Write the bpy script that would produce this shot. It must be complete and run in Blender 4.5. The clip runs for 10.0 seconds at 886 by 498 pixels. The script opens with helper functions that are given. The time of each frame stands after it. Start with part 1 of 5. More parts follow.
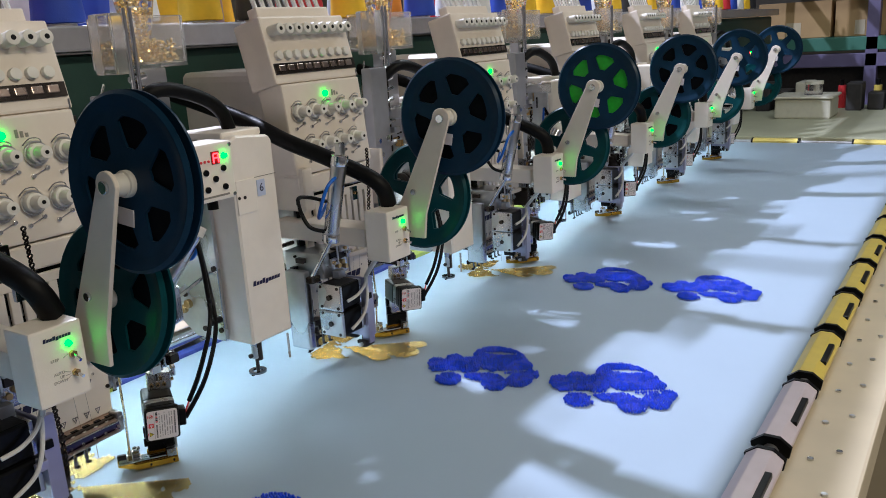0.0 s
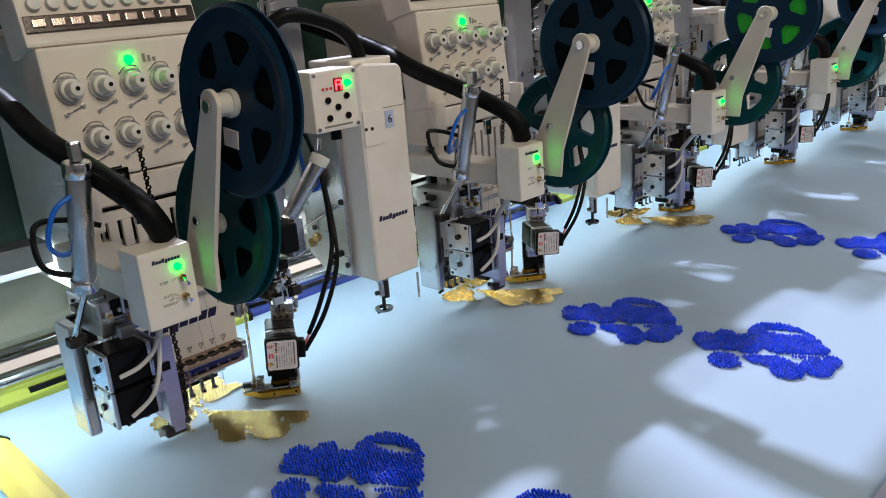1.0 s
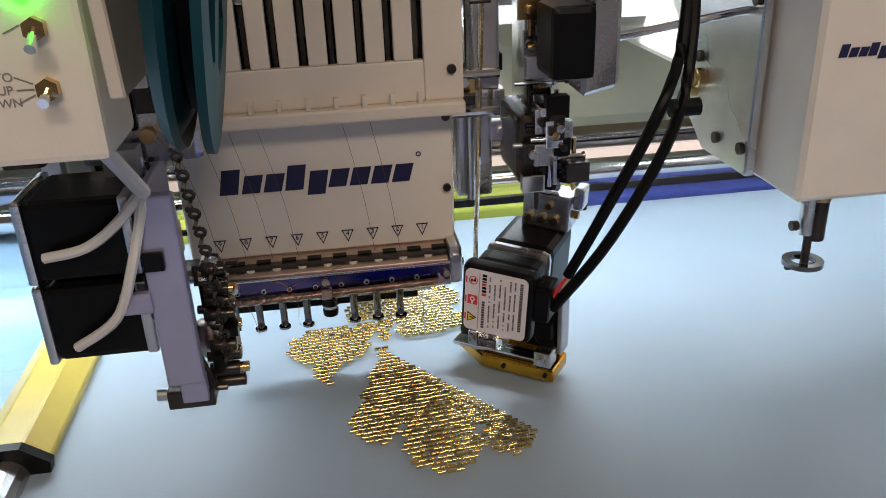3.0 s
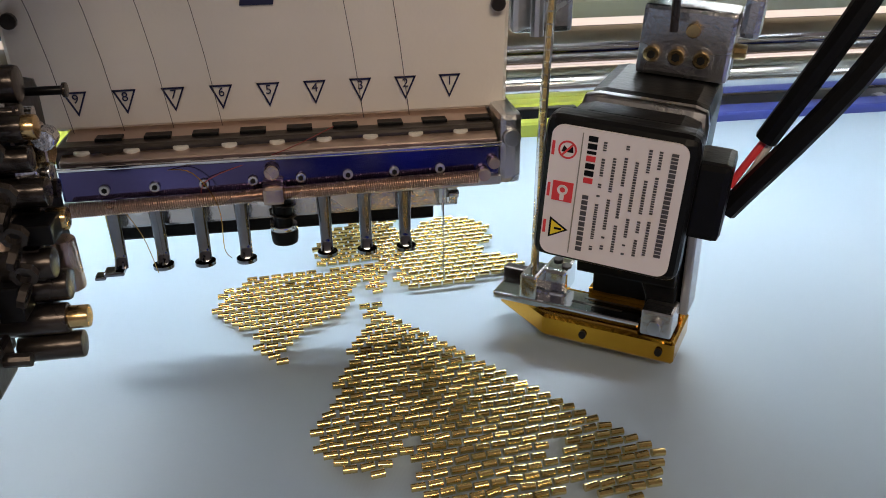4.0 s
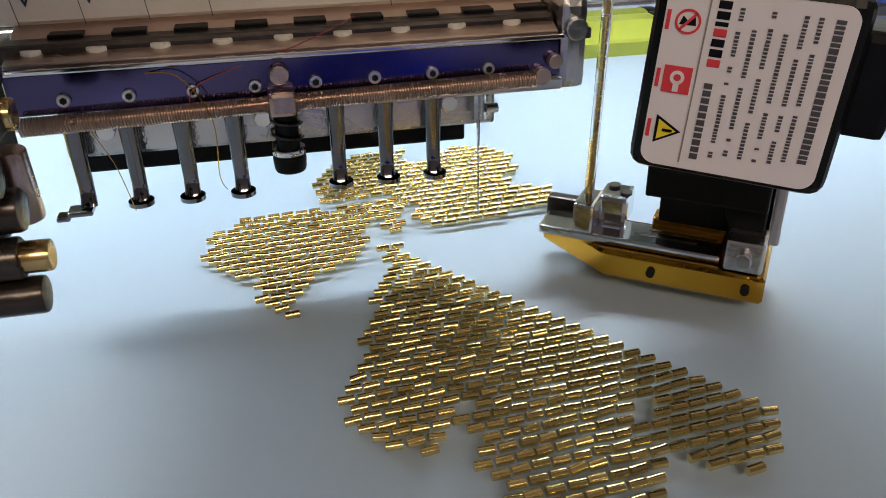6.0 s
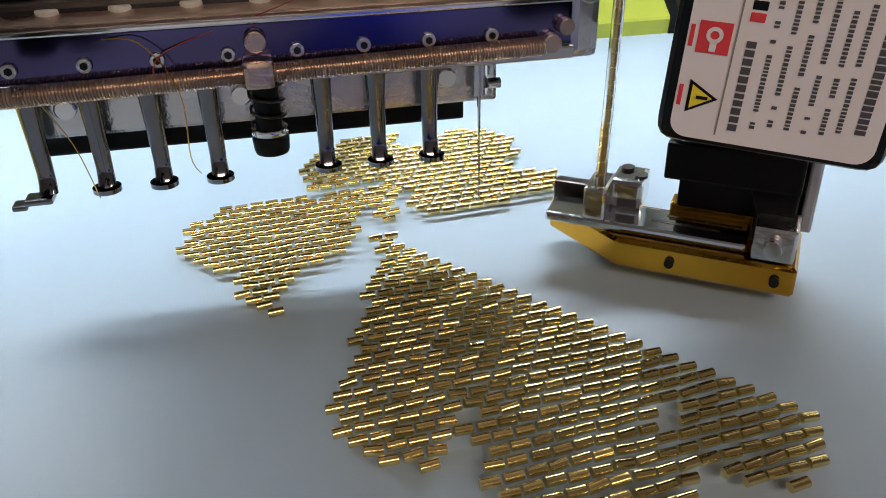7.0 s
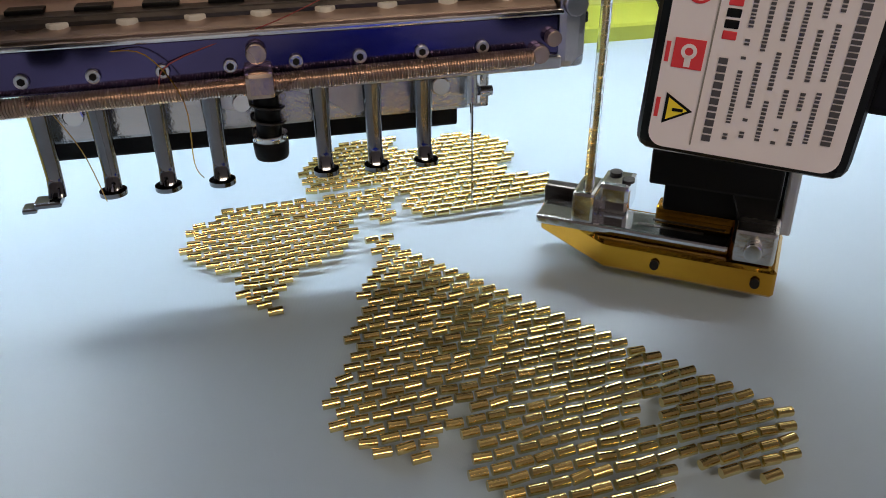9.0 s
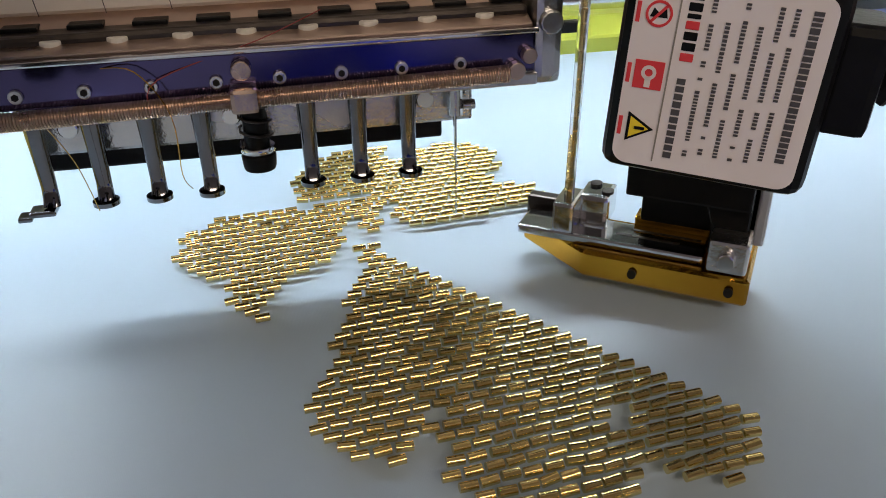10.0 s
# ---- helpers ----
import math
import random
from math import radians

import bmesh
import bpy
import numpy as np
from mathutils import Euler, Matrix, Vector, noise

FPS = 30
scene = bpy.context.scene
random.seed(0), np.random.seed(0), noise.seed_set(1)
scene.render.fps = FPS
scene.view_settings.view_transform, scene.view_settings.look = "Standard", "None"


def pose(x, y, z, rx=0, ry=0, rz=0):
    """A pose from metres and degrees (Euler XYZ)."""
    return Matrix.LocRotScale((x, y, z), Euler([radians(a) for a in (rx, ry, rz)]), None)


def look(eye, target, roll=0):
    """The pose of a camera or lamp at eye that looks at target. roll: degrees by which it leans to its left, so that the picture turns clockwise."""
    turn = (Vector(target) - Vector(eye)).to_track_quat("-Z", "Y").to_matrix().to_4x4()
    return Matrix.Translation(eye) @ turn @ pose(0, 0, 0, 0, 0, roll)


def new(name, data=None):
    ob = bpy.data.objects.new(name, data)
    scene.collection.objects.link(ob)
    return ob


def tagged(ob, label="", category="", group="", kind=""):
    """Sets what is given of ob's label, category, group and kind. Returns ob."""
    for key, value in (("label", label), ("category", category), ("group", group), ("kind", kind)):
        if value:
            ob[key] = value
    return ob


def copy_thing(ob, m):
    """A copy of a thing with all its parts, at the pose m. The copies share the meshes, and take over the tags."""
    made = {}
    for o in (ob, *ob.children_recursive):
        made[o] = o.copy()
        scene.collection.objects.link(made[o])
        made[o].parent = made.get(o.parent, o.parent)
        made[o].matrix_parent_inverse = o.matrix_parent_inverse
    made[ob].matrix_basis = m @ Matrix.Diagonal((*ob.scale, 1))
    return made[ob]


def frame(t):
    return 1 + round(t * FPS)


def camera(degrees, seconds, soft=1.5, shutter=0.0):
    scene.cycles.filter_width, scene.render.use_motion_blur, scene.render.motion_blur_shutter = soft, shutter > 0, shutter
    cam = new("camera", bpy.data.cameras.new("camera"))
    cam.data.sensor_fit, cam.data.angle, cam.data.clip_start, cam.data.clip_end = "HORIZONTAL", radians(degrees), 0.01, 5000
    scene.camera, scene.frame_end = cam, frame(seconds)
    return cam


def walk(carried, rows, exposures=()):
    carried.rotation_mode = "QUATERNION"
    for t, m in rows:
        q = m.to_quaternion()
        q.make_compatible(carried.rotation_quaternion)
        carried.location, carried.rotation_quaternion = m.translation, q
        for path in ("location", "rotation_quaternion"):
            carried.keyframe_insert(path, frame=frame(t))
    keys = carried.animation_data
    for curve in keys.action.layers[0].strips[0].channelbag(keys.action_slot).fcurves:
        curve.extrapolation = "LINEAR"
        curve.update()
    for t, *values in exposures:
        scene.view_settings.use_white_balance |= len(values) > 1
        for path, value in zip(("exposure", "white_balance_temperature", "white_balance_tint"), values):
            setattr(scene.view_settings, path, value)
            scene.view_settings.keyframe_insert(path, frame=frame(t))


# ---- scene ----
cam = camera(57.1, 10.0, 0.95)
PATH = [
    (0, (-0.409, -0.777, 0.46), (1.194, 0.308, -0.044), -3.4),
    (0.5, (-0.414, -0.773, 0.444), (1.127, 0.389, -0.082), -4.3),
    (1, (-0.345, -0.771, 0.429), (0.98, 0.604, -0.166), -4.6),
    (1.5, (-0.159, -0.761, 0.395), (0.824, 0.856, -0.254), -5.2),
    (2, (-0.075, -0.681, 0.363), (0.608, 1.061, -0.344), -4.9),
    (2.5, (0.01, -0.56, 0.321), (0.413, 1.241, -0.451), -3.2),
    (3, (0.011, -0.407, 0.259), (0.25, 1.403, -0.556), -2.2),
    (3.2, (0.021, -0.348, 0.22), (0.255, 1.47, -0.585), -1.6),
    (4.3, (0.007, -0.231, 0.143), (0.321, 1.548, -0.714), -0.6),
    (4.5, (0.004, -0.228, 0.142), (0.338, 1.546, -0.72), -0.6),
    (5, (0.007, -0.227, 0.139), (0.348, 1.541, -0.732), -0.7),
    (5.5, (0.003, -0.227, 0.136), (0.356, 1.523, -0.764), -0.8),
    (6, (-0.001, -0.198, 0.121), (0.351, 1.529, -0.825), -1.0),
    (6.2, (-0.001, -0.184, 0.11), (0.344, 1.541, -0.841), -1.0),
    (7.5, (0.003, -0.18, 0.111), (0.374, 1.529, -0.858), -1.3),
    (8, (0.002, -0.182, 0.111), (0.372, 1.526, -0.861), -1.3),
    (8.5, (0.003, -0.184, 0.112), (0.365, 1.53, -0.852), -1.2),
    (9, (0.002, -0.187, 0.115), (0.364, 1.527, -0.85), -1.1),
    (9.5, (0.003, -0.189, 0.117), (0.358, 1.531, -0.84), -1.1),
    (10, (0.007, -0.193, 0.119), (0.357, 1.529, -0.837), -1.1),
]
walk(cam, [(t, look(eye, target, roll)) for t, eye, target, roll in PATH],
     [(0, 0.26, 6050, 2), (1.2, 0.26, 6150, 3), (2.5, 0.14, 6650, 10), (4.3, 0.3, 6850, 11), (10, 0.3, 6850, 11)])

HP = 0.46            # pitch of the heads along the beam
NP = 0.0135          # needle pitch
HEADS = 6
FLOOR = -0.82

# ---- world and lights ----
world = bpy.data.worlds.new("world")
scene.world = world
world.use_nodes = True
world.node_tree.nodes["Background"].inputs[0].default_value = (0.55, 0.6, 0.7, 1)
world.node_tree.nodes["Background"].inputs[1].default_value = 0.02


def area(name, eye, target, sx, sy, watts, colour):
    lamp = bpy.data.lights.new(name, "AREA")
    lamp.shape, lamp.size, lamp.size_y = "RECTANGLE", sx, sy
    lamp.energy, lamp.color = watts, colour
    ob = new(name, lamp)
    ob.matrix_world = look(eye, target)
    return ob


for k in range(-1, HEADS):
    area("head_led", (k * HP + 0.2, 0.15, 0.2), (k * HP + 0.2, 0.1, 0), 0.4, 0.026, 1.5, (0.82, 0.94, 1.0))
area("ceiling_tube", (1.2, 1.5, 2.4), (0.9, -0.4, 0), 0.16, 0.03, 130, (0.82, 0.8, 1.0))
# Warm frontal fill added to brighten the head fronts, well below the ceiling.
area("ceiling_tube", (0.0, -2.4, 1.8), (0.1, -0.2, 0.1), 1.6, 0.4, 29, (1.0, 0.84, 0.67))
# Extra fill added to brighten the far cloth and soften its shadows.
area("ceiling_tube", (2.7, -0.5, 2.45), (1.9, -0.3, 0), 1.6, 0.4, 26, (0.95, 0.95, 1.0))


# ---- materials ----
def mat(name, colour, rough=0.5, metal=0.0, vary=0.12, scale=60.0, bump=0.0, bump_scale=400.0, coat=0.0, island=0.0, obj=0.0, rough_vary=0.1):
    m = bpy.data.materials.new(name)
    m.use_nodes = True
    nt = m.node_tree
    b = nt.nodes["Principled BSDF"]
    L = nt.links.new
    tc = nt.nodes.new("ShaderNodeTexCoord")
    fine = nt.nodes.new("ShaderNodeTexNoise")
    fine.inputs["Scale"].default_value = scale
    fine.inputs["Detail"].default_value = 5
    wide = nt.nodes.new("ShaderNodeTexNoise")
    wide.inputs["Scale"].default_value = scale / 9
    wide.inputs["Detail"].default_value = 3
    for n in (fine, wide):
        L(tc.outputs["Object"], n.inputs["Vector"])
    add = nt.nodes.new("ShaderNodeMath")
    add.operation = "ADD"
    L(fine.outputs["Fac"], add.inputs[0])
    L(wide.outputs["Fac"], add.inputs[1])
    last = add.outputs[0]
    if island or obj:
        src = nt.nodes.new("ShaderNodeNewGeometry" if island else "ShaderNodeObjectInfo")
        ma = nt.nodes.new("ShaderNodeMath")
        ma.operation = "MULTIPLY_ADD"
        L(src.outputs["Random Per Island" if island else "Random"], ma.inputs[0])
        ma.inputs[1].default_value = island or obj
        L(last, ma.inputs[2])
        last = ma.outputs[0]
    rng = nt.nodes.new("ShaderNodeMapRange")
    rng.inputs["From Min"].default_value = 0.6
    rng.inputs["From Max"].default_value = 1.4 + (island or obj)
    rng.inputs["To Min"].default_value = 1 - vary
    rng.inputs["To Max"].default_value = 1 + vary
    L(last, rng.inputs["Value"])
    mul = nt.nodes.new("ShaderNodeMix")
    mul.data_type, mul.blend_type = "RGBA", "MULTIPLY"
    mul.inputs["Factor"].default_value = 1
    mul.inputs["A"].default_value = (*colour, 1)
    L(rng.outputs["Result"], mul.inputs["B"])
    L(mul.outputs["Result"], b.inputs["Base Color"])
    rr = nt.nodes.new("ShaderNodeMapRange")
    rr.inputs["From Min"].default_value, rr.inputs["From Max"].default_value = 0.3, 0.7
    rr.inputs["To Min"].default_value, rr.inputs["To Max"].default_value = max(0.02, rough - rough_vary), min(1, rough + rough_vary)
    L(wide.outputs["Fac"], rr.inputs["Value"])
    L(rr.outputs["Result"], b.inputs["Roughness"])
    b.inputs["Metallic"].default_value = metal
    b.inputs["Coat Weight"].default_value = coat
    if bump:
        nb = nt.nodes.new("ShaderNodeTexNoise")
        nb.inputs["Scale"].default_value = bump_scale
        L(tc.outputs["Object"], nb.inputs["Vector"])
        bn = nt.nodes.new("ShaderNodeBump")
        bn.inputs["Strength"].default_value = bump
        bn.inputs["Distance"].default_value = 0.001
        L(nb.outputs["Fac"], bn.inputs["Height"])
        L(bn.outputs["Normal"], b.inputs["Normal"])
    return m


def glow(name, colour, strength):
    m = bpy.data.materials.new(name)
    m.use_nodes = True
    b = m.node_tree.nodes["Principled BSDF"]
    b.inputs["Base Color"].default_value = (*colour, 1)
    b.inputs["Emission Color"].default_value = (*colour, 1)
    b.inputs["Emission Strength"].default_value = strength
    return m


def clear(name, colour, rough=0.08, weight=0.9):
    m = bpy.data.materials.new(name)
    m.use_nodes = True
    b = m.node_tree.nodes["Principled BSDF"]
    b.inputs["Base Color"].default_value = (*colour, 1)
    b.inputs["Roughness"].default_value = rough
    b.inputs["Transmission Weight"].default_value = weight
    b.inputs["IOR"].default_value = 1.3
    return m


CREAM = mat("cream_enamel", (0.76, 0.68, 0.59), 0.42, vary=0.07, scale=35, bump=0.12, bump_scale=900)
WHITE = mat("white_enamel", (0.86, 0.79, 0.71), 0.4, vary=0.06, scale=40, bump=0.1, bump_scale=900)
STEEL = mat("brushed_steel", (0.62, 0.62, 0.63), 0.28, 1.0, 0.12, 80, 0.15, 700)
CHROME = mat("chrome", (0.75, 0.75, 0.77), 0.13, 1.0, 0.08, 60, rough_vary=0.06)
BRONZE = mat("polished_steel_bar", (0.56, 0.44, 0.38), 0.3, 1.0, 0.15, 120, 0.1, 500)
# Mirror-like steel; the blue it reflects is put into the base colour.
BLUEREF = mat("blue_reflecting_steel", (0.1, 0.09, 0.21), 0.13, 1.0, 0.2, 60)
GUN = mat("gunmetal", (0.062, 0.052, 0.047), 0.3, 0.8, 0.3, 90, 0.1)
FOOTM = mat("dark_chrome", (0.19, 0.19, 0.205), 0.12, 1.0, 0.15, 120, rough_vary=0.06)
BRASS = mat("brass", (0.62, 0.43, 0.2), 0.25, 1.0, 0.15, 100)
GOLDA = mat("gold_anodised", (0.62, 0.31, 0.035), 0.2, 1.0, 0.1, 60, 0.08, 700)
BLACK = mat("black_plastic", (0.004, 0.004, 0.0045), 0.36, vary=0.3, scale=50, bump=0.1)
RUBBER = mat("black_rubber", (0.003, 0.003, 0.0035), 0.5, vary=0.3, scale=120, bump=0.2)
ALU = mat("grey_aluminium", (0.5, 0.5, 0.53), 0.4, 0.85, 0.1, 70, 0.12, 600)
LILAC = mat("lilac_anodised", (0.42, 0.41, 0.55), 0.36, 0.6, 0.08, 70)
REEL = mat("dark_blue_reel", (0.006, 0.028, 0.06), 0.38, vary=0.25, scale=40, bump=0.08)
# Same blue reel plastic, with the green lamp's light mixed into the colour.
REELG = mat("green_lit_reel", (0.004, 0.05, 0.06), 0.38, vary=0.25, scale=40, bump=0.08)
FILM = mat("dark_film", (0.004, 0.005, 0.007), 0.45, vary=0.3, scale=200)
FILMG = mat("green_film", (0.03, 0.42, 0.02), 0.4, vary=0.25, scale=200)
KNOB = mat("white_nylon", (0.72, 0.69, 0.63), 0.45, vary=0.08, scale=90)
NAVY = mat("navy_print", (0.012, 0.012, 0.06), 0.5, vary=0.1)
INK = mat("black_ink", (0.07, 0.065, 0.07), 0.5, vary=0.1)
GREYP = mat("grey_print", (0.25, 0.23, 0.2), 0.6, vary=0.1)
REDP = mat("red_print", (0.7, 0.04, 0.05), 0.5, vary=0.08)
YELP = mat("yellow_print", (0.85, 0.65, 0.03), 0.5, vary=0.08)
PAPER = mat("label_paper", (0.78, 0.72, 0.72), 0.45, vary=0.04, scale=70)
LABELB = mat("pale_blue_label", (0.5, 0.55, 0.72), 0.5, vary=0.05)
# Near-black that stands for the shade inside slots, holes and screw sockets.
SLOT = mat("recess_shade", (0.01, 0.01, 0.01), 0.7)
GREENB = mat("green_beam_paint", (0.009, 0.043, 0.03), 0.55, vary=0.2, scale=9, bump=0.12, bump_scale=200)
CASTP = mat("drab_casting_paint", (0.4, 0.36, 0.25), 0.5, vary=0.1, scale=14, bump=0.1, bump_scale=300)
BEIGE = mat("beige_paint", (0.62, 0.53, 0.38), 0.5, vary=0.1, scale=14, bump=0.1, bump_scale=300)
OLIVEC = mat("olive_plastic", (0.36, 0.4, 0.05), 0.36, vary=0.1, scale=40, bump=0.06)
YELLOW = mat("yellow_plastic", (0.74, 0.58, 0.13), 0.34, vary=0.1, scale=40, bump=0.06)
PINKW = mat("pale_lilac_plastic", (0.62, 0.55, 0.62), 0.4, vary=0.08, scale=40)
BLUEBAR = mat("navy_bar", (0.05, 0.07, 0.3), 0.4, vary=0.1)
BLUEC = mat("blue_sheet", (0.24, 0.4, 0.58), 0.45, vary=0.15, scale=12)
GOLDB = mat("gold_bead", (0.82, 0.63, 0.27), 0.15, 1.0, 0.2, 300, obj=0.5, rough_vary=0.08)
GOLDI = mat("gold_bead_bulk", (0.8, 0.6, 0.25), 0.22, 0.95, 0.25, 300, island=0.8)
BLUEF = mat("cobalt_bead", (0.004, 0.055, 0.72), 0.28, vary=0.5, scale=300, island=1.0)
TUBE = clear("milky_tube", (0.85, 0.85, 0.83), 0.3, 0.55)
ACRYL = clear("clear_acrylic", (0.9, 0.88, 0.86), 0.06, 0.92)
LEDG = glow("green_led", (0.012, 1.0, 0.008), 18)
LEDR = glow("red_led", (1.0, 0.02, 0.03), 8)
CABLEB = mat("blue_air_hose", (0.01, 0.13, 0.6), 0.35, vary=0.1)
CABLEW = mat("white_cable", (0.7, 0.68, 0.66), 0.45, vary=0.08)
THREAD = mat("dark_thread", (0.1, 0.08, 0.08), 0.6)
THREADR = mat("maroon_thread", (0.25, 0.03, 0.03), 0.6)


def cloth_material():
    m = mat("pale_blue_cloth", (0.335, 0.425, 0.535), 0.5, vary=0.03, scale=7, rough_vary=0.08)
    nt = m.node_tree
    b = nt.nodes["Principled BSDF"]
    b.inputs["Sheen Weight"].default_value = 0.15
    tc = nt.nodes.new("ShaderNodeTexCoord")
    wx = nt.nodes.new("ShaderNodeTexWave")
    wx.bands_direction = "X"
    wy = nt.nodes.new("ShaderNodeTexWave")
    wy.bands_direction = "Y"
    lo = nt.nodes.new("ShaderNodeTexNoise")
    lo.inputs["Scale"].default_value = 6
    for n, s in ((wx, 900), (wy, 900)):
        n.inputs["Scale"].default_value = s
        n.inputs["Distortion"].default_value = 1.5
        nt.links.new(tc.outputs["Object"], n.inputs["Vector"])
    nt.links.new(tc.outputs["Object"], lo.inputs["Vector"])
    a = nt.nodes.new("ShaderNodeMath")
    nt.links.new(wx.outputs["Fac"], a.inputs[0])
    nt.links.new(wy.outputs["Fac"], a.inputs[1])
    b1 = nt.nodes.new("ShaderNodeBump")
    b1.inputs["Strength"].default_value = 0.04
    b1.inputs["Distance"].default_value = 0.0004
    nt.links.new(a.outputs[0], b1.inputs["Height"])
    b2 = nt.nodes.new("ShaderNodeBump")
    b2.inputs["Strength"].default_value = 0.25
    b2.inputs["Distance"].default_value = 0.02
    nt.links.new(lo.outputs["Fac"], b2.inputs["Height"])
    nt.links.new(b1.outputs["Normal"], b2.inputs["Normal"])
    nt.links.new(b2.outputs["Normal"], b.inputs["Normal"])
    return m


for m in (BLACK, RUBBER, SLOT, FILM, REEL, REELG):
    m.node_tree.nodes["Principled BSDF"].inputs["Specular IOR Level"].default_value = 0.17
FILM.node_tree.nodes["Principled BSDF"].inputs["Specular IOR Level"].default_value = 0.05
CLOTH = cloth_material()


# ---- mesh helpers ----
SINGLE = {"cover_screws": "cover_screw", "ledge_pegs": "ledge_peg", "take_up_rods": "take_up_rod", "plate_screws": "plate_screw", "guide_screws": "guide_screw", "guide_wires": "guide_wire", "roller_holes": "roller_hole",
          "sensor_pins": "sensor_pin", "bar_screws": "bar_screw", "felt_pads": "felt_pad", "brand_mark": "brand_bar", "window_sills": "window_sill", "clamp_windows": "clamp_window", "hook_screws": "hook_screw", "end_screws": "end_screw", "threads": "thread_line", "tie_rods": "tie_rod",
          "arm_bolts": "arm_bolt", "pointer_lines": "pointer_line", "flange_screws": "flange_screw", "motor_cables": "motor_cable", "rollers": "roller", "thumb_screws": "thumb_screw", "cap_screws": "cap_screw", "mount_screws": "mount_screw",
          "shoe_holes": "shoe_hole", "block_screws": "block_screw", "block_bolts": "block_bolt", "column_bolts": "column_bolt", "feed_screws": "feed_screw", "buttons": "button", "small_lamps": "small_lamp", "box_screws": "box_screw",
          "hatch_screws": "hatch_screw", "plate_bolts": "plate_bolt", "brass_nuts": "brass_nut", "bolts": "bolt", "legs": "leg", "uprights": "upright", "table_legs": "table_leg", "end_caps": "end_cap", "guide_rods": "guide_rod", "rack_posts": "rack_post"}


def islands(bm):
    """The loose pieces of a bmesh, each as a bmesh of its own."""
    seen, out = set(), []
    for v in bm.verts:
        if v in seen:
            continue
        stack, group = [v], []
        seen.add(v)
        while stack:
            q = stack.pop()
            group.append(q)
            for e in q.link_edges:
                w = e.other_vert(q)
                if w not in seen:
                    seen.add(w)
                    stack.append(w)
        t = bmesh.new()
        made = {q: t.verts.new(q.co) for q in group}
        for f in {f for q in group for f in q.link_faces}:
            t.faces.new([made[q] for q in f.verts])
        out.append(t)
    bm.free()
    return out


def part(name, bm, material, parent=None, label="", smooth=False):
    if name in SINGLE and parent:
        for t in islands(bm):
            ob = part(SINGLE[name], t, material, parent, label, smooth)
        return ob
    me = bpy.data.meshes.new(name)
    bm.normal_update()
    if smooth:
        for f in bm.faces:
            f.smooth = True
        for e in bm.edges:
            if len(e.link_faces) == 2 and e.calc_face_angle() > 0.7:
                e.smooth = False
    bm.to_mesh(me)
    bm.free()
    me.materials.append(material)
    ob = new(name, me)
    if parent:
        ob.parent = parent
    if label:
        tagged(ob, label)
    return ob


def thing(name, label, category, group="", m=None, kind=""):
    ob = tagged(new(name), label, category, group, kind)
    if m:
        ob.matrix_world = m
    return ob


def B(x0, x1, y0, y1, z0, z1, bevel=0.0, bm=None, m=None, seg=2):
    """A box, rounded by bevel."""
    t = bmesh.new()
    bmesh.ops.create_cube(t, size=1)
    for v in t.verts:
        v.co = Vector((x0 + (v.co.x + 0.5) * (x1 - x0), y0 + (v.co.y + 0.5) * (y1 - y0), z0 + (v.co.z + 0.5) * (z1 - z0)))
    if bevel:
        bmesh.ops.bevel(t, geom=t.edges[:], offset=bevel, segments=seg, affect="EDGES", profile=0.6)
    if m:
        t.transform(m)
    return join(bm, t)


def join(bm, t):
    if bm is None:
        return t
    me = bpy.data.meshes.new("tmp")
    t.to_mesh(me)
    t.free()
    bm.from_mesh(me)
    bpy.data.meshes.remove(me)
    return bm


def C(a, b, r0, r1=None, n=16, bm=None, bevel=0.0):
    """A cylinder or cone from a to b."""
    a, b = Vector(a), Vector(b)
    t = bmesh.new()
    d = b - a
    bmesh.ops.create_cone(t, cap_ends=True, segments=n, radius1=r0, radius2=r0 if r1 is None else r1, depth=d.length)
    if bevel:
        es = [e for e in t.edges if any(len(f.verts) > 4 for f in e.link_faces)]
        bmesh.ops.bevel(t, geom=es, offset=bevel, segments=2, affect="EDGES", profile=0.6)
    t.transform(Matrix.Translation((a + b) / 2) @ d.to_track_quat("Z", "Y").to_matrix().to_4x4())
    return join(bm, t)


def TU(points, r, n=8, bm=None, steps=6):
    """A hose through points."""
    pts = [Vector(p) for p in points]
    line = []
    for i in range(len(pts) - 1):
        p0, p1, p2, p3 = pts[max(i - 1, 0)], pts[i], pts[i + 1], pts[min(i + 2, len(pts) - 1)]
        for s in range(steps):
            u = s / steps
            line.append(0.5 * (2 * p1 + (p2 - p0) * u + (2 * p0 - 5 * p1 + 4 * p2 - p3) * u * u + (3 * p1 - p0 - 3 * p2 + p3) * u ** 3))
    line.append(pts[-1])
    t = bmesh.new()
    rings = []
    up = Vector((0.31, 0.47, 0.83))
    for i, p in enumerate(line):
        d = (line[min(i + 1, len(line) - 1)] - line[max(i - 1, 0)]).normalized()
        s = d.cross(up).normalized()
        w = s.cross(d)
        rings.append([t.verts.new(p + r * (math.cos(a) * s + math.sin(a) * w)) for a in (2 * math.pi * j / n for j in range(n))])
    for q0, q1 in zip(rings, rings[1:]):
        for j in range(n):
            t.faces.new((q0[j], q0[(j + 1) % n], q1[(j + 1) % n], q1[j]))
    t.faces.new(rings[0][::-1])
    t.faces.new(rings[-1])
    return join(bm, t)


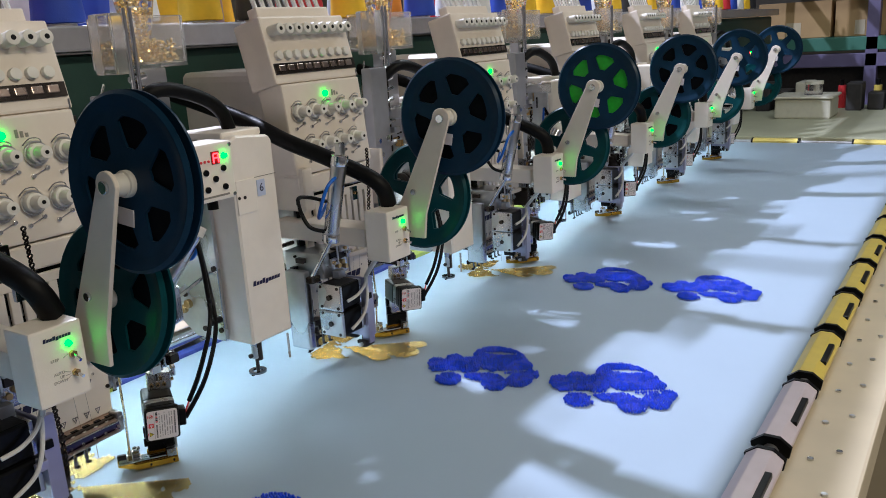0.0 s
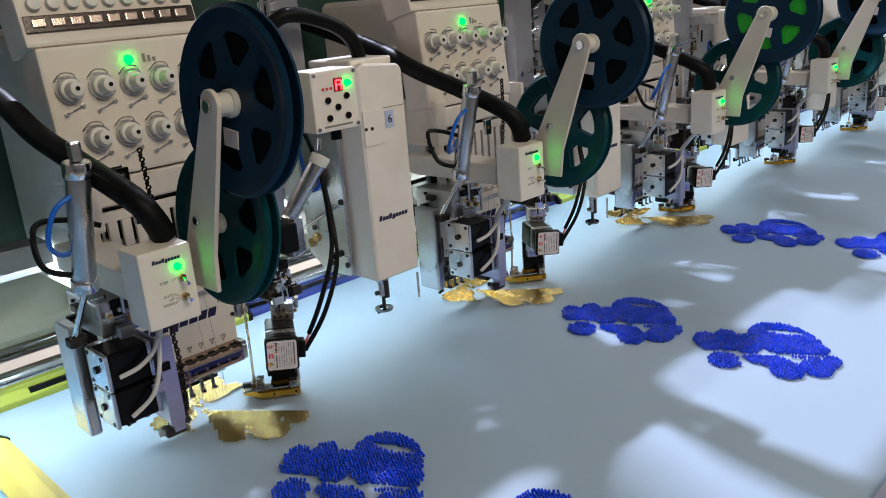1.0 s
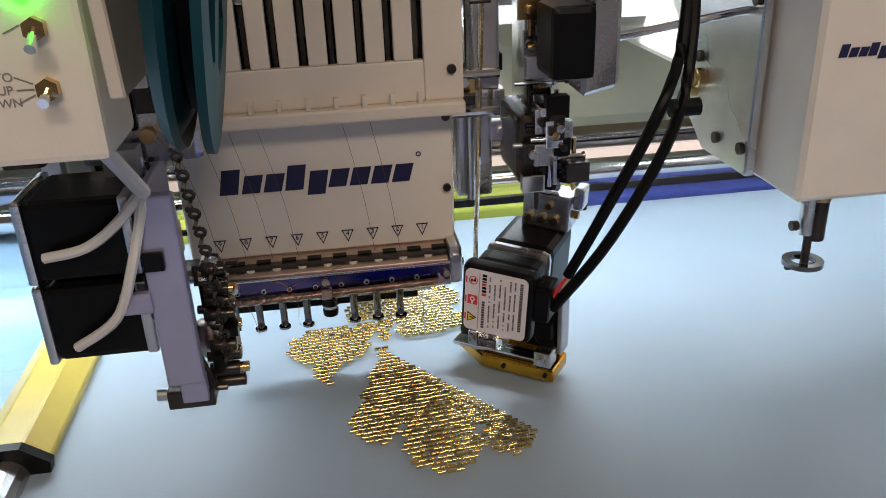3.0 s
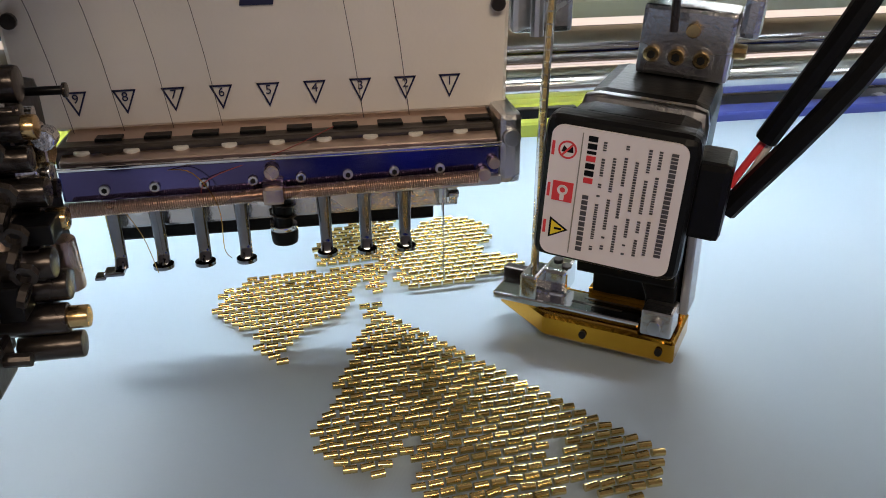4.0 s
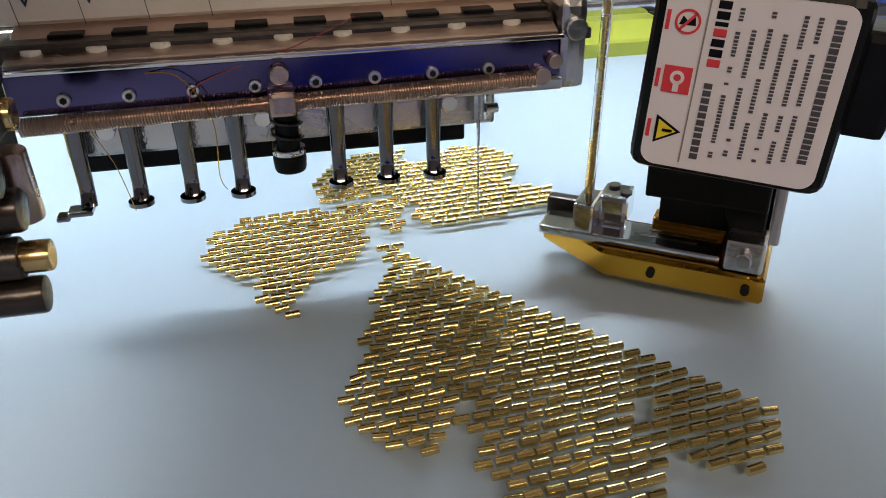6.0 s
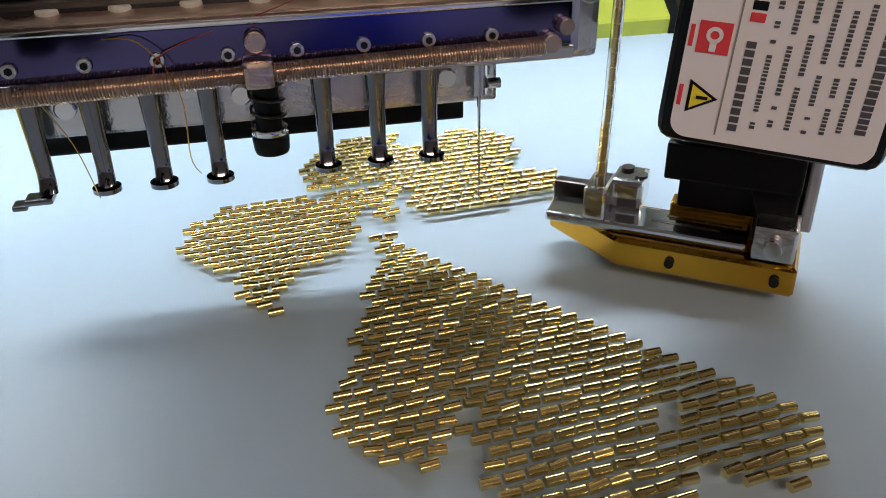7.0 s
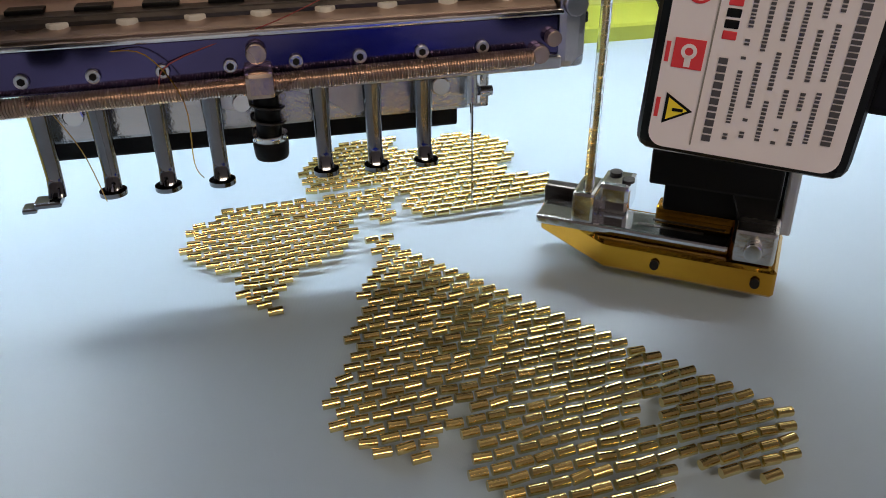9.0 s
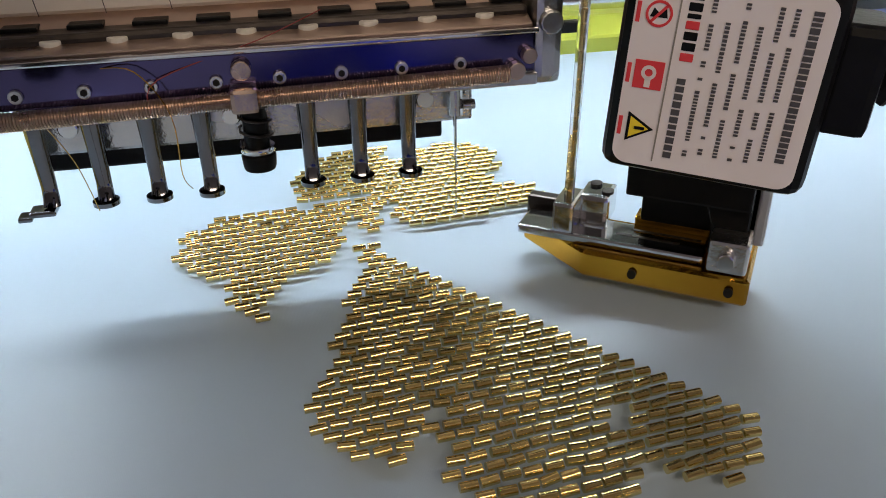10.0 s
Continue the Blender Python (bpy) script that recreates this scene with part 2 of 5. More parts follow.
def PRISM(outline, depth, bm=None, m=None, bevel=0.0):
    """A flat outline in x and z, thickened along y from 0 to depth."""
    t = bmesh.new()
    a = [t.verts.new((x, 0, z)) for x, z in outline]
    b = [t.verts.new((x, depth, z)) for x, z in outline]
    n = len(outline)
    t.faces.new(a)
    t.faces.new(b[::-1])
    for i in range(n):
        t.faces.new((a[(i + 1) % n], a[i], b[i], b[(i + 1) % n]))
    bmesh.ops.recalc_face_normals(t, faces=t.faces)
    if bevel:
        bmesh.ops.bevel(t, geom=t.edges[:], offset=bevel, segments=1, affect="EDGES")
    if m:
        t.transform(m)
    return join(bm, t)


def RING(r_out, r_in, depth, n=32, bm=None, m=None):
    """A flat ring in x and z, thickened along y."""
    t = bmesh.new()
    rows = []
    for r, y in ((r_out, 0), (r_out, depth), (r_in, depth), (r_in, 0)):
        rows.append([t.verts.new((r * math.cos(2 * math.pi * i / n), y, r * math.sin(2 * math.pi * i / n))) for i in range(n)])
    for j in range(4):
        for i in range(n):
            t.faces.new((rows[j][i], rows[j][(i + 1) % n], rows[(j + 1) % 4][(i + 1) % n], rows[(j + 1) % 4][i]))
    bmesh.ops.recalc_face_normals(t, faces=t.faces)
    if m:
        t.transform(m)
    return join(bm, t)


def rounded(x0, x1, z0, z1, r, n=6):
    """Outline of a rectangle with round corners."""
    out = []
    for cx, cz, a0 in ((x1 - r, z1 - r, 0), (x0 + r, z1 - r, 90), (x0 + r, z0 + r, 180), (x1 - r, z0 + r, 270)):
        for i in range(n + 1):
            a = math.radians(a0 + 90 * i / n)
            out.append((cx + r * math.cos(a), cz + r * math.sin(a)))
    return out


def bolt(p, d, r, bm=None, h=0.002):
    """A socket-head screw at p, facing d."""
    p, d = Vector(p), Vector(d).normalized()
    bm = C(p, p + d * h, r, n=12, bm=bm, bevel=r * 0.15)
    return bm


def words(body, size, m, material, parent, name="writing"):
    cu = bpy.data.curves.new(name, "FONT")
    cu.body, cu.size, cu.align_x, cu.align_y, cu.extrude = body, size, "CENTER", "CENTER", 0.00008
    ob = bpy.data.objects.new(name, cu)
    me = bpy.data.meshes.new_from_object(ob)
    bpy.data.objects.remove(ob)
    me.materials.clear()
    me.materials.append(material)
    o = new(name, me)
    o.parent = parent
    o.matrix_local = m
    return o


FRONT = pose(0, 0, 0, 90, 0, 0)      # text plane to a face that looks to -y


def mark(width, height, m, material, parent, letters=9, name="brand_mark"):
    """A brand mark as plain slanted bars."""
    bm = bmesh.new()
    step = width / letters
    for i in range(letters):
        x = -width / 2 + i * step
        h = height * (1.0 if i in (0, 3) else 0.72)
        lo = -height * 0.25 if i == 4 else 0
        sl = height * 0.2
        PRISM([(x, lo), (x + step * 0.84, lo), (x + step * 0.84 + sl, h), (x + sl, h)], 0.0003, bm, m)
    return part(name, bm, material, parent)


# ---- setting ----
def setting(name, bm, material, label, category):
    ob = part(name, bm, material)
    return tagged(ob, label, category, kind="structure")


CONCRETE = mat("grey_floor", (0.16, 0.15, 0.14), 0.6, vary=0.25, scale=5, bump=0.2, bump_scale=60)
PLASTER = mat("dull_wall", (0.3, 0.27, 0.23), 0.8, vary=0.12, scale=3, bump=0.2, bump_scale=80)
setting("floor", B(-4, 7, -4, 4, FLOOR - 0.1, FLOOR), CONCRETE, "worn grey concrete workshop floor", "floor")
setting("ceiling", B(-4, 7, -4, 4, 2.6, 2.7), PLASTER, "dull plastered workshop ceiling", "ceiling")
setting("wall_north", B(-4, 7, 4, 4.1, FLOOR, 2.6), PLASTER, "dull plastered workshop wall", "wall")
setting("wall_south", B(-4, 7, -4.1, -4, FLOOR, 2.6), PLASTER, "dull plastered workshop wall", "wall")
setting("wall_east", B(7, 7.1, -4, 4, FLOOR, 2.6), PLASTER, "dull plastered workshop wall", "wall")
setting("wall_west", B(-4.1, -4, -4, 4, FLOOR, 2.6), PLASTER, "dull plastered workshop wall", "wall")


# ---- machine frame ----
def machine_frame():
    t = thing("machine_frame", "long embroidery machine frame with dark green beam", "machine")
    part("beam", B(-0.9, 4.3, 0.22, 0.42, 0.17, 0.465, 0.012), GREENB, t, "dark green painted steel beam")
    part("rail", B(-0.9, 4.32, 0.19, 0.45, 0.468, 0.5, 0.003), ALU, t, "dull aluminium rail")
    part("lower_casting", B(-0.9, 4.2, 0.25, 0.4, 0.06, 0.168, 0.03, seg=3), CASTP, t, "drab beige painted casting")
    bm = None
    for y, z, r in ((0.262, 0.02, 0.012), (0.34, 0.03, 0.014)):
        bm = C((-0.9, y, z), (4.2, y, z), r, n=20, bm=bm)
    part("guide_rods", bm, CHROME, t, "polished guide rod", True)
    part("slide_rail", B(-0.9, 4.2, 0.3, 0.33, -0.03, 0.008, 0.003), ALU, t)
    part("table", B(-1.2, 3.0, -0.6, 0.9, -0.05, -0.03, 0.004), BEIGE, t, "beige table top under the cloth")
    part("apron", B(-1.2, 3.05, -0.705, -0.622, -0.06, -0.012, 0.004), BEIGE, t, "cream painted front edge of the table")
    bm = None
    for i in range(40):
        for y in (-0.65, -0.675):
            bm = C((-0.9 + i * 0.098 + (0.03 if y < -0.66 else 0), y, -0.0125), (-0.9 + i * 0.098 + (0.03 if y < -0.66 else 0), y, -0.0095), 0.0035, n=8, bm=bm)
    part("bolts", bm, STEEL, t)
    bm = None
    for x in (-1.1, 1.0, 2.9):
        for y in (-0.66, 0.8):
            bm = B(x, x + 0.08, y - 0.04, y + 0.04, FLOOR, -0.05, 0.004, bm)
    part("legs", bm, BEIGE, t)
    return t


machine_frame()


def head_lamp():
    # Added plates: block light from the casting and hide the bare area lights.
    t = thing("head_lamp", "slim aluminium shield added round the light under the beam", "lamp", "lamps under the beam")
    part("channel_top", B(0.0, 0.4, 0.134, 0.172, 0.206, 0.209, 0.0005), ALU, t)
    part("channel_back", B(0.0, 0.4, 0.169, 0.172, 0.168, 0.2055, 0.0005), ALU, t)
    part("channel_lip", B(0.0, 0.4, 0.13, 0.1325, 0.186, 0.209, 0.0005), ALU, t)
    part("channel_bracket", B(0.18, 0.22, 0.1725, 0.22, 0.2, 0.209, 0.0005), ALU, t)
    for k in range(-1, HEADS):
        if k:
            copy_thing(t, pose(k * HP, 0, 0))


head_lamp()


def cloth():
    nx, ny = 150, 56
    x0, x1, y0, y1 = -0.162, 2.86, -0.605, 0.235
    bm = bmesh.new()
    grid = []
    for i in range(nx + 1):
        row = []
        for j in range(ny + 1):
            x, y = x0 + (x1 - x0) * i / nx, y0 + (y1 - y0) * j / ny
            edge = max(0, min(1, (y - y0) / 0.12)) * max(0, min(1, (x - x0) / 0.1))
            z = 0.0025 * edge * (noise.noise((x * 2.2, y * 5, 1)) - 0.25) + 0.0008 * noise.noise((x * 8, y * 14, 4))
            row.append(bm.verts.new((x, y, z - 0.0008)))
        grid.append(row)
    for i in range(nx):
        for j in range(ny):
            bm.faces.new((grid[i][j], grid[i + 1][j], grid[i + 1][j + 1], grid[i][j + 1]))
    ob = part("cloth", bm, CLOTH, None, "", True)
    return tagged(ob, "pale blue-white cloth stretched flat in the clamping frame", "fabric")


cloth()


def clamp_strip(length, material, label, latch=True):
    """A clip rail along x with black ends."""
    t = thing("frame_clamp", label, "clamp", "clamps round the cloth")
    prof = [(-0.018, -0.008), (0.018, -0.008), (0.02, 0.003), (0.008, 0.012), (-0.008, 0.012), (-0.02, 0.003)]
    turn = Matrix(((0, 1, 0, 0), (1, 0, 0, 0), (0, 0, 1, 0), (0, 0, 0, 1)))
    part("clip", PRISM(prof, length, None, turn, 0.001), material, t)
    bm = None
    for x in (-0.001, length - 0.005):
        bm = PRISM([(a * 1.08, c * 1.08) for a, c in prof], 0.006, bm, Matrix.Translation((x, 0, 0)) @ turn)
    part("end_caps", bm, BLACK, t)
    if latch:
        part("latch", B(length * 0.3, length * 0.72, -0.017, -0.009, 0.002, 0.011, 0.0015), BLACK, t)
    return t


def clamps():
    rod = thing("clamp_frame", "aluminium clamping frame round the cloth", "frame")
    for name, bm in (("front_bar", C((-0.16, -0.612, -0.002), (2.88, -0.612, -0.002), 0.009)), ("back_bar", B(-0.16, 2.88, 0.236, 0.256, -0.014, 0.004, 0.002)),
                     ("near_bar", C((-0.164, -0.61, -0.002), (-0.164, 0.25, -0.002), 0.011)), ("far_bar", C((2.87, -0.61, -0.002), (2.87, 0.25, -0.002), 0.009))):
        part(name, bm, BLUEBAR if name == "back_bar" else ALU, rod)
    y = clamp_strip(0.17, YELLOW, "yellow plastic clip with black ends on the cloth frame")
    p = clamp_strip(0.17, PINKW, "pale lilac clip with black ends on the cloth frame")
    spots = [(k, -0.612, 0) for k in np.arange(-0.13, 2.8, 0.195)]
    first = {"y": y, "p": p}
    used = set()
    for i, (x, yy, _) in enumerate(spots):
        kind = "p" if i in (1, 2, 3) else "y"
        m = pose(x, yy, 0.002)
        if kind in used:
            copy_thing(first[kind], m)
        else:
            first[kind].matrix_world = m
            used.add(kind)
    plain = clamp_strip(0.2, YELLOW, "plain yellow clip with black ends on the cloth frame", False)
    plain.matrix_world = pose(-0.164, -0.055, 0.002, 0, 0, 90)
    for yy in (-0.28, -0.48):
        copy_thing(p, pose(-0.164, yy, 0.002, 0, 0, 90))
    for yy in (-0.55, -0.2, 0.05):
        copy_thing(y, pose(2.87, yy, 0.002, 0, 0, 90))
    o = clamp_strip(0.17, OLIVEC, "olive yellow clip with black ends on the cloth frame")
    o.matrix_world = pose(-0.14, 0.246, 0.004)
    for x in (0.05, 0.5, 0.96, 1.42, 1.88):
        copy_thing(o, pose(x, 0.246, 0.004))


clamps()


def fittings(parent, seed, count, x0, x1, y0, y1, z0, z1, size=0.006, dark=False):
    """Small blocks, screws and rods of a mechanism, each a part of its own."""
    rnd = random.Random(seed)
    mats = (GUN, BLACK, GUN, BRONZE, BLACK) if dark else (STEEL, STEEL, GUN, GUN, ALU, BRASS, CHROME, BLACK)
    for i in range(count):
        x, y, z = rnd.uniform(x0, x1), rnd.uniform(y0, y1), rnd.uniform(z0, z1)
        a, b, c = (size * rnd.uniform(0.5, 1.5) for q in range(3))
        m, kind = rnd.choice(mats), i % 4
        if kind == 0:
            part("fitting_block", B(x - a, x + a, y - b, y + b, z - c, z + c, size * 0.15), m, parent)
        elif kind == 1:
            part("cap_screw", bolt((x, y - b, z), (0, -1, 0), size * 0.5, None, size * 0.6), rnd.choice((STEEL, BRASS, GUN)), parent, "", True)
            part("fitting_plate", B(x - a, x + a, y - b, y, z - c * 1.4, z + c * 1.4, size * 0.12), m, parent)
        elif kind == 2:
            part("pin", C((x - 1.6 * a, y, z), (x + 1.6 * a, y, z), size * 0.3, n=12, bevel=size * 0.06), m, parent, "", True)
            part("pin_head", C((x + 1.6 * a, y, z), (x + 1.9 * a, y, z), size * 0.5, n=12, bevel=size * 0.08), rnd.choice((STEEL, GUN)), parent, "", True)
        else:
            part("rod", C((x, y, z - 2.2 * c), (x, y, z + 2.2 * c), size * 0.28, n=10), m, parent, "", True)


# ---- embroidery head ----
def lean(z):
    """Depth of the sloping front at height z."""
    return -0.002 - 0.16 * (z - 0.08)


def needle_x(k):
    return (5 - k) * NP


def foot_blade(x, y, z0):
    """A tapering half-round blade that bends forward into its toe."""
    bm = bmesh.new()
    rows = []
    for z, half, deep, dy in ((0.0625, 0.0039, 0.0024, 0.0), (0.0605, 0.0037, 0.0022, 0.0), (0.0575, 0.0029, 0.0019, 0.0002), (0.052, 0.0026, 0.0017, 0.0005), (0.042, 0.0022, 0.0014, 0.0008), (z0 + 0.0055, 0.002, 0.0012, 0.0008), (z0 + 0.0026, 0.0021, 0.0011, 0.0002), (z0 + 0.0008, 0.0022, 0.001, -0.001)):
        row = []
        for q in range(14):
            a = 2 * math.pi * q / 14
            c, w = math.cos(a), math.sin(a)
            row.append(bm.verts.new((x + half * math.copysign(abs(c) ** 0.6, c), y + dy + deep * math.copysign(abs(w) ** 0.8, w), z)))
        rows.append(row)
    for r0, r1 in zip(rows, rows[1:]):
        for q in range(14):
            bm.faces.new((r0[q], r1[q], r1[(q + 1) % 14], r0[(q + 1) % 14]))
    bm.faces.new(rows[0])
    bm.faces.new(rows[-1][::-1])
    bmesh.ops.recalc_face_normals(bm, faces=bm.faces)
    return bm


def embroidery_head():
    t = thing("embroidery_head", "cream nine-needle embroidery head hanging from the green beam", "sewing head", "heads along the beam")
    # castings
    part("arm_casting", B(-0.055, 0.06, 0.045, 0.3, 0.15, 0.43, 0.015, seg=3), CREAM, t, "cream painted casting")
    part("needle_case", B(-0.066, 0.07, 0.012, 0.05, 0.085, 0.42, 0.004), STEEL, t)
    # lower cover
    lc = part("lower_cover", PRISM([(-0.07, 0.0788), (0.072, 0.0788), (0.072, 0.155), (-0.07, 0.155)], 0.004, None, None, 0.0012), WHITE, t, "white cover plate with needle numbers")
    lc.matrix_local = Matrix(((1, 0, 0, 0), (0, 1, -0.16, lean(0.08) + 0.16 * 0.08 - 0.001), (0, 0, 1, 0), (0, 0, 0, 1)))
    for k in range(1, 10):
        x = needle_x(k)
        w, h = 0.0033, 0.0072
        bm = PRISM([(x - w, 0.0905), (x, 0.0905 - h), (x + w, 0.0905), (x + w * 0.84, 0.0905), (x, 0.0905 - h * 0.85), (x - w * 0.84, 0.0905)], 0.0003)
        PRISM([(x - w, 0.0905), (x + w, 0.0905), (x + w * 0.9, 0.09), (x - w * 0.9, 0.09)], 0.0003, bm)
        o = part("needle_triangle", bm, NAVY, lc)
        o.location.y = -0.0005
        words(str(k), 0.0038, Matrix.Translation((x, -0.0006, 0.0884)) @ FRONT, NAVY, lc, "needle_number")
    mark(0.1, 0.0135, Matrix.Translation((0.0, -0.0006, 0.116)), NAVY, lc)
    part("trade_dot", RING(0.0014, 0.0009, 0.0003, 12, None, Matrix.Translation((0.0535, -0.0006, 0.1305))), NAVY, lc)
    bm = None
    for x, z in ((0.068, 0.111), (0.068, 0.15), (-0.066, 0.111)):
        bm = bolt((x, -0.001, z), (0, -1, 0), 0.0022, bm)
    part("cover_screws", bm, GUN, lc)
    # ledge with notches
    yl = lean(0.16)
    part("ledge", B(-0.074, 0.076, yl - 0.007, 0.03, 0.156, 0.163, 0.0015), CREAM, t)
    bm = None
    for k in range(9):
        bm = B(needle_x(k + 1) - 0.0012, needle_x(k + 1) + 0.0012, yl - 0.0062, yl, 0.163, 0.1685, 0.0005, bm)
    part("ledge_pegs", bm, CREAM, t)
    # slotted plate: bars between the slots
    sp = part("slot_plate", B(-0.074, -0.0605, -0.016, -0.011, 0.163, 0.258, 0.001), CREAM, t, "slotted cream plate")
    for k in range(9):
        x = needle_x(k + 1)
        if k:
            part("slot_bar", B(x + 0.0021, x + NP - 0.0021, -0.016, -0.011, 0.183, 0.248, 0.001), CREAM, sp)
    part("slot_rim", B(0.0568, 0.076, -0.016, -0.011, 0.163, 0.258, 0.001), CREAM, sp)
    part("slot_rim", B(-0.0605, 0.0568, -0.016, -0.011, 0.163, 0.183, 0.001), CREAM, sp)
    part("slot_rim", B(-0.0605, 0.0568, -0.016, -0.011, 0.248, 0.258, 0.001), CREAM, sp)
    # Black sheet added for the shade behind the slots.
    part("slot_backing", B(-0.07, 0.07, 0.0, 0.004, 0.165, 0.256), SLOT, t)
    bm = None
    for k in range(9):
        bm = C((needle_x(k + 1), -0.006, 0.166), (needle_x(k + 1), -0.006, 0.256), 0.0016, n=8, bm=bm)
        bm = B(needle_x(k + 1) - 0.0024, needle_x(k + 1) + 0.0024, -0.01, -0.003, 0.212 + 0.004 * (k % 3), 0.224 + 0.004 * (k % 3), 0.001, bm)
    part("take_up_rods", bm, STEEL, t)
    bm = None
    for x, z in ((0.07, 0.178), (0.07, 0.252), (-0.069, 0.178), (-0.069, 0.252)):
        bm = bolt((x, -0.016, z), (0, -1, 0), 0.0024, bm)
    part("plate_screws", bm, GUN, t)
    # sloping fairing up to the tension board
    part("fairing", PRISM([(-0.075, 0.262), (0.077, 0.262), (0.079, 0.288), (-0.077, 0.288)], 0.03, None, Matrix.Translation((0, -0.014, 0)), 0.002), CREAM, t)
    tb = part("tension_board", B(-0.078, 0.082, 0, 0.045, 0, 0.122, 0.003), CREAM, t, "cream board with thread tension knobs")
    tb.matrix_local = pose(0, -0.014, 0.29, -6, 0, 0)
    bmk, bms, bmw = None, None, None
    for row, (z, xs) in enumerate(((0.083, [-0.058 + 0.03 * i for i in range(5)]), (0.037, [-0.043 + 0.03 * i for i in range(4)]))):
        for x in xs:
            k = part("tension_knob", C((x, 0, z), (x, -0.009, z), 0.0105, 0.0098, 20, None, 0.001), KNOB, tb, "white nylon tension knob", True)
            part("knob_cap", C((x, -0.009, z), (x, -0.022, z), 0.0072, 0.0064, 20, None, 0.001), KNOB, k, "", True)
            part("knob_hole", C((x, -0.0215, z), (x, -0.0226, z), 0.002, n=12), SLOT, k)
            part("tension_spring", RING(0.0124, 0.0108, 0.002, 24, None, Matrix.Translation((x, -0.004, z))), STEEL, k)
            bmw = TU([(x - 0.012, -0.003, z + 0.009), (x - 0.006, -0.007, z + 0.015), (x + 0.004, -0.006, z + 0.014), (x + 0.008, -0.002, z + 0.009)], 0.0007, 5, bmw, 3)
            for dx in (-0.007, 0.009):
                bms = bolt((x + dx, 0, z - 0.021 + (0.006 if dx > 0 else 0)), (0, -1, 0), 0.0021, bms, 0.003)
            bmw = TU([(x - 0.007, -0.002, z - 0.021), (x + 0.003, -0.003, z - 0.017), (x + 0.009, -0.002, z - 0.015)], 0.0006, 5, bmw, 3)
    part("guide_screws", bms, STEEL, tb)
    part("guide_wires", bmw, CHROME, tb)
    led = part("indicator_lamp", C((0.003, 0.001, 0.104), (0.003, -0.0035, 0.104), 0.0042, 0.0035, 16, None, 0.001), LEDG, tb, "lit green lamp", True)
    bm = None
    for i in range(3):
        bm = B(0.017 + 0.005 * i, 0.02 + 0.005 * i, -0.0006, 0, 0.1, 0.108 - 0.002 * i, 0, bm)
    part("dial_print", bm, GREYP, tb)
    # upper guide board
    ub = part("upper_board", B(-0.083, 0.085, 0, 0.05, 0, 0.09, 0.003), CREAM, t, "cream upper thread guide board")
    ub.matrix_local = pose(0, 0.001, 0.412, -14, 0, 0)
    bmd, bmr = None, None
    for k in range(9):
        x = -0.068 + 0.017 * k
        part("guide_roller", C((x, 0.004, 0.07), (x, -0.02, 0.068), 0.0072, n=18, bevel=0.001), KNOB, ub, "", True)
        bmd = C((x, -0.0195, 0.068), (x, -0.0206, 0.068), 0.0026, n=10, bm=bmd)
        part("break_sensor", C((x, 0.0, 0.037), (x, -0.006, 0.037), 0.0066, 0.006, 16, None, 0.001), KNOB, ub, "", True)
        bmr = B(x - 0.006, x + 0.006, -0.004, 0.001, 0.016, 0.024, 0.001, bmr)
    part("roller_holes", bmd, SLOT, ub)
    part("sensor_strip", B(-0.08, 0.082, -0.0025, 0.001, 0.012, 0.027, 0.0006), GUN, ub)
    part("sensor_pins", bmr, BRONZE, ub)
    part("tube_block", B(-0.07, 0.072, 0.012, 0.03, 0.09, 0.106, 0.002), CREAM, ub)
    for k in range(9):
        x = -0.062 + 0.0155 * k
        part("thread_tube", TU([(x, 0.02, 0.1), (x * 0.96, 0.03, 0.16), (x * 0.8, 0.06, 0.24), (x * 0.6, 0.1, 0.42)], 0.0034, 8), TUBE, ub, "milky thread tube", True)
    # needle clamp bar, spring and feet
    part("clamp_top", PRISM([(-0.058, -0.012), (0.066, -0.012), (0.066, 0.006), (-0.058, 0.006)], 0.0015, None, Matrix(((1, 0, 0, 0), (0, 0, 1, 0), (0, 1, 0.3, 0.077), (0, 0, 0, 1))), 0.0003), BRONZE, t, "polished steel clamp plate")
    # Front bar, its blue reflection painted in by the material.
    part("clamp_front", B(-0.058, 0.066, -0.0145, -0.0115, 0.0642, 0.0738, 0.0008), BLUEREF, t, "polished steel bar with blue reflection put into its colour")
    # Thin chrome strip modelled for the highlight along the bar's top edge.
    part("clamp_lip", B(-0.0585, 0.0665, -0.0153, -0.0138, 0.0733, 0.0745, 0.0004), CHROME, t, "chrome strip added as edge highlight of the bar")
    part("lower_lip", B(-0.0585, 0.0665, -0.0152, -0.0135, 0.0612, 0.0641, 0.0005), STEEL, t)
    bm = None
    for k in range(9):
        x = 0.048 - NP * k
        bm = bolt((x, -0.0145, 0.0675), (0, -1, 0), 0.0015, bm, 0.001)
        part("screw_socket", C((x, -0.0152, 0.0675), (x, -0.0157, 0.0675), 0.0008, n=6), SLOT, t)
    part("bar_screws", bm, STEEL, t)
    bm = None
    for k in range(9):
        x = needle_x(k + 1) + 0.0015
        bm = C((x, -0.0064, 0.0755), (x, -0.0066, 0.0772), 0.0027, n=14, bm=bm, bevel=0.0005)
    part("felt_pads", bm, KNOB, t)
    # Black blocks stand for the shaded cut-outs under the cover edge.
    bm = None
    for k in range(9):
        x = needle_x(k + 1) + 0.0083
        bm = B(x - 0.004, x + 0.0035, -0.0034, 0.001, 0.0768, 0.0789, 0.0003, bm)
    part("clamp_windows", bm, BLACK, t)
    bm = None
    for k in range(9):
        x = needle_x(k + 1) + 0.0083
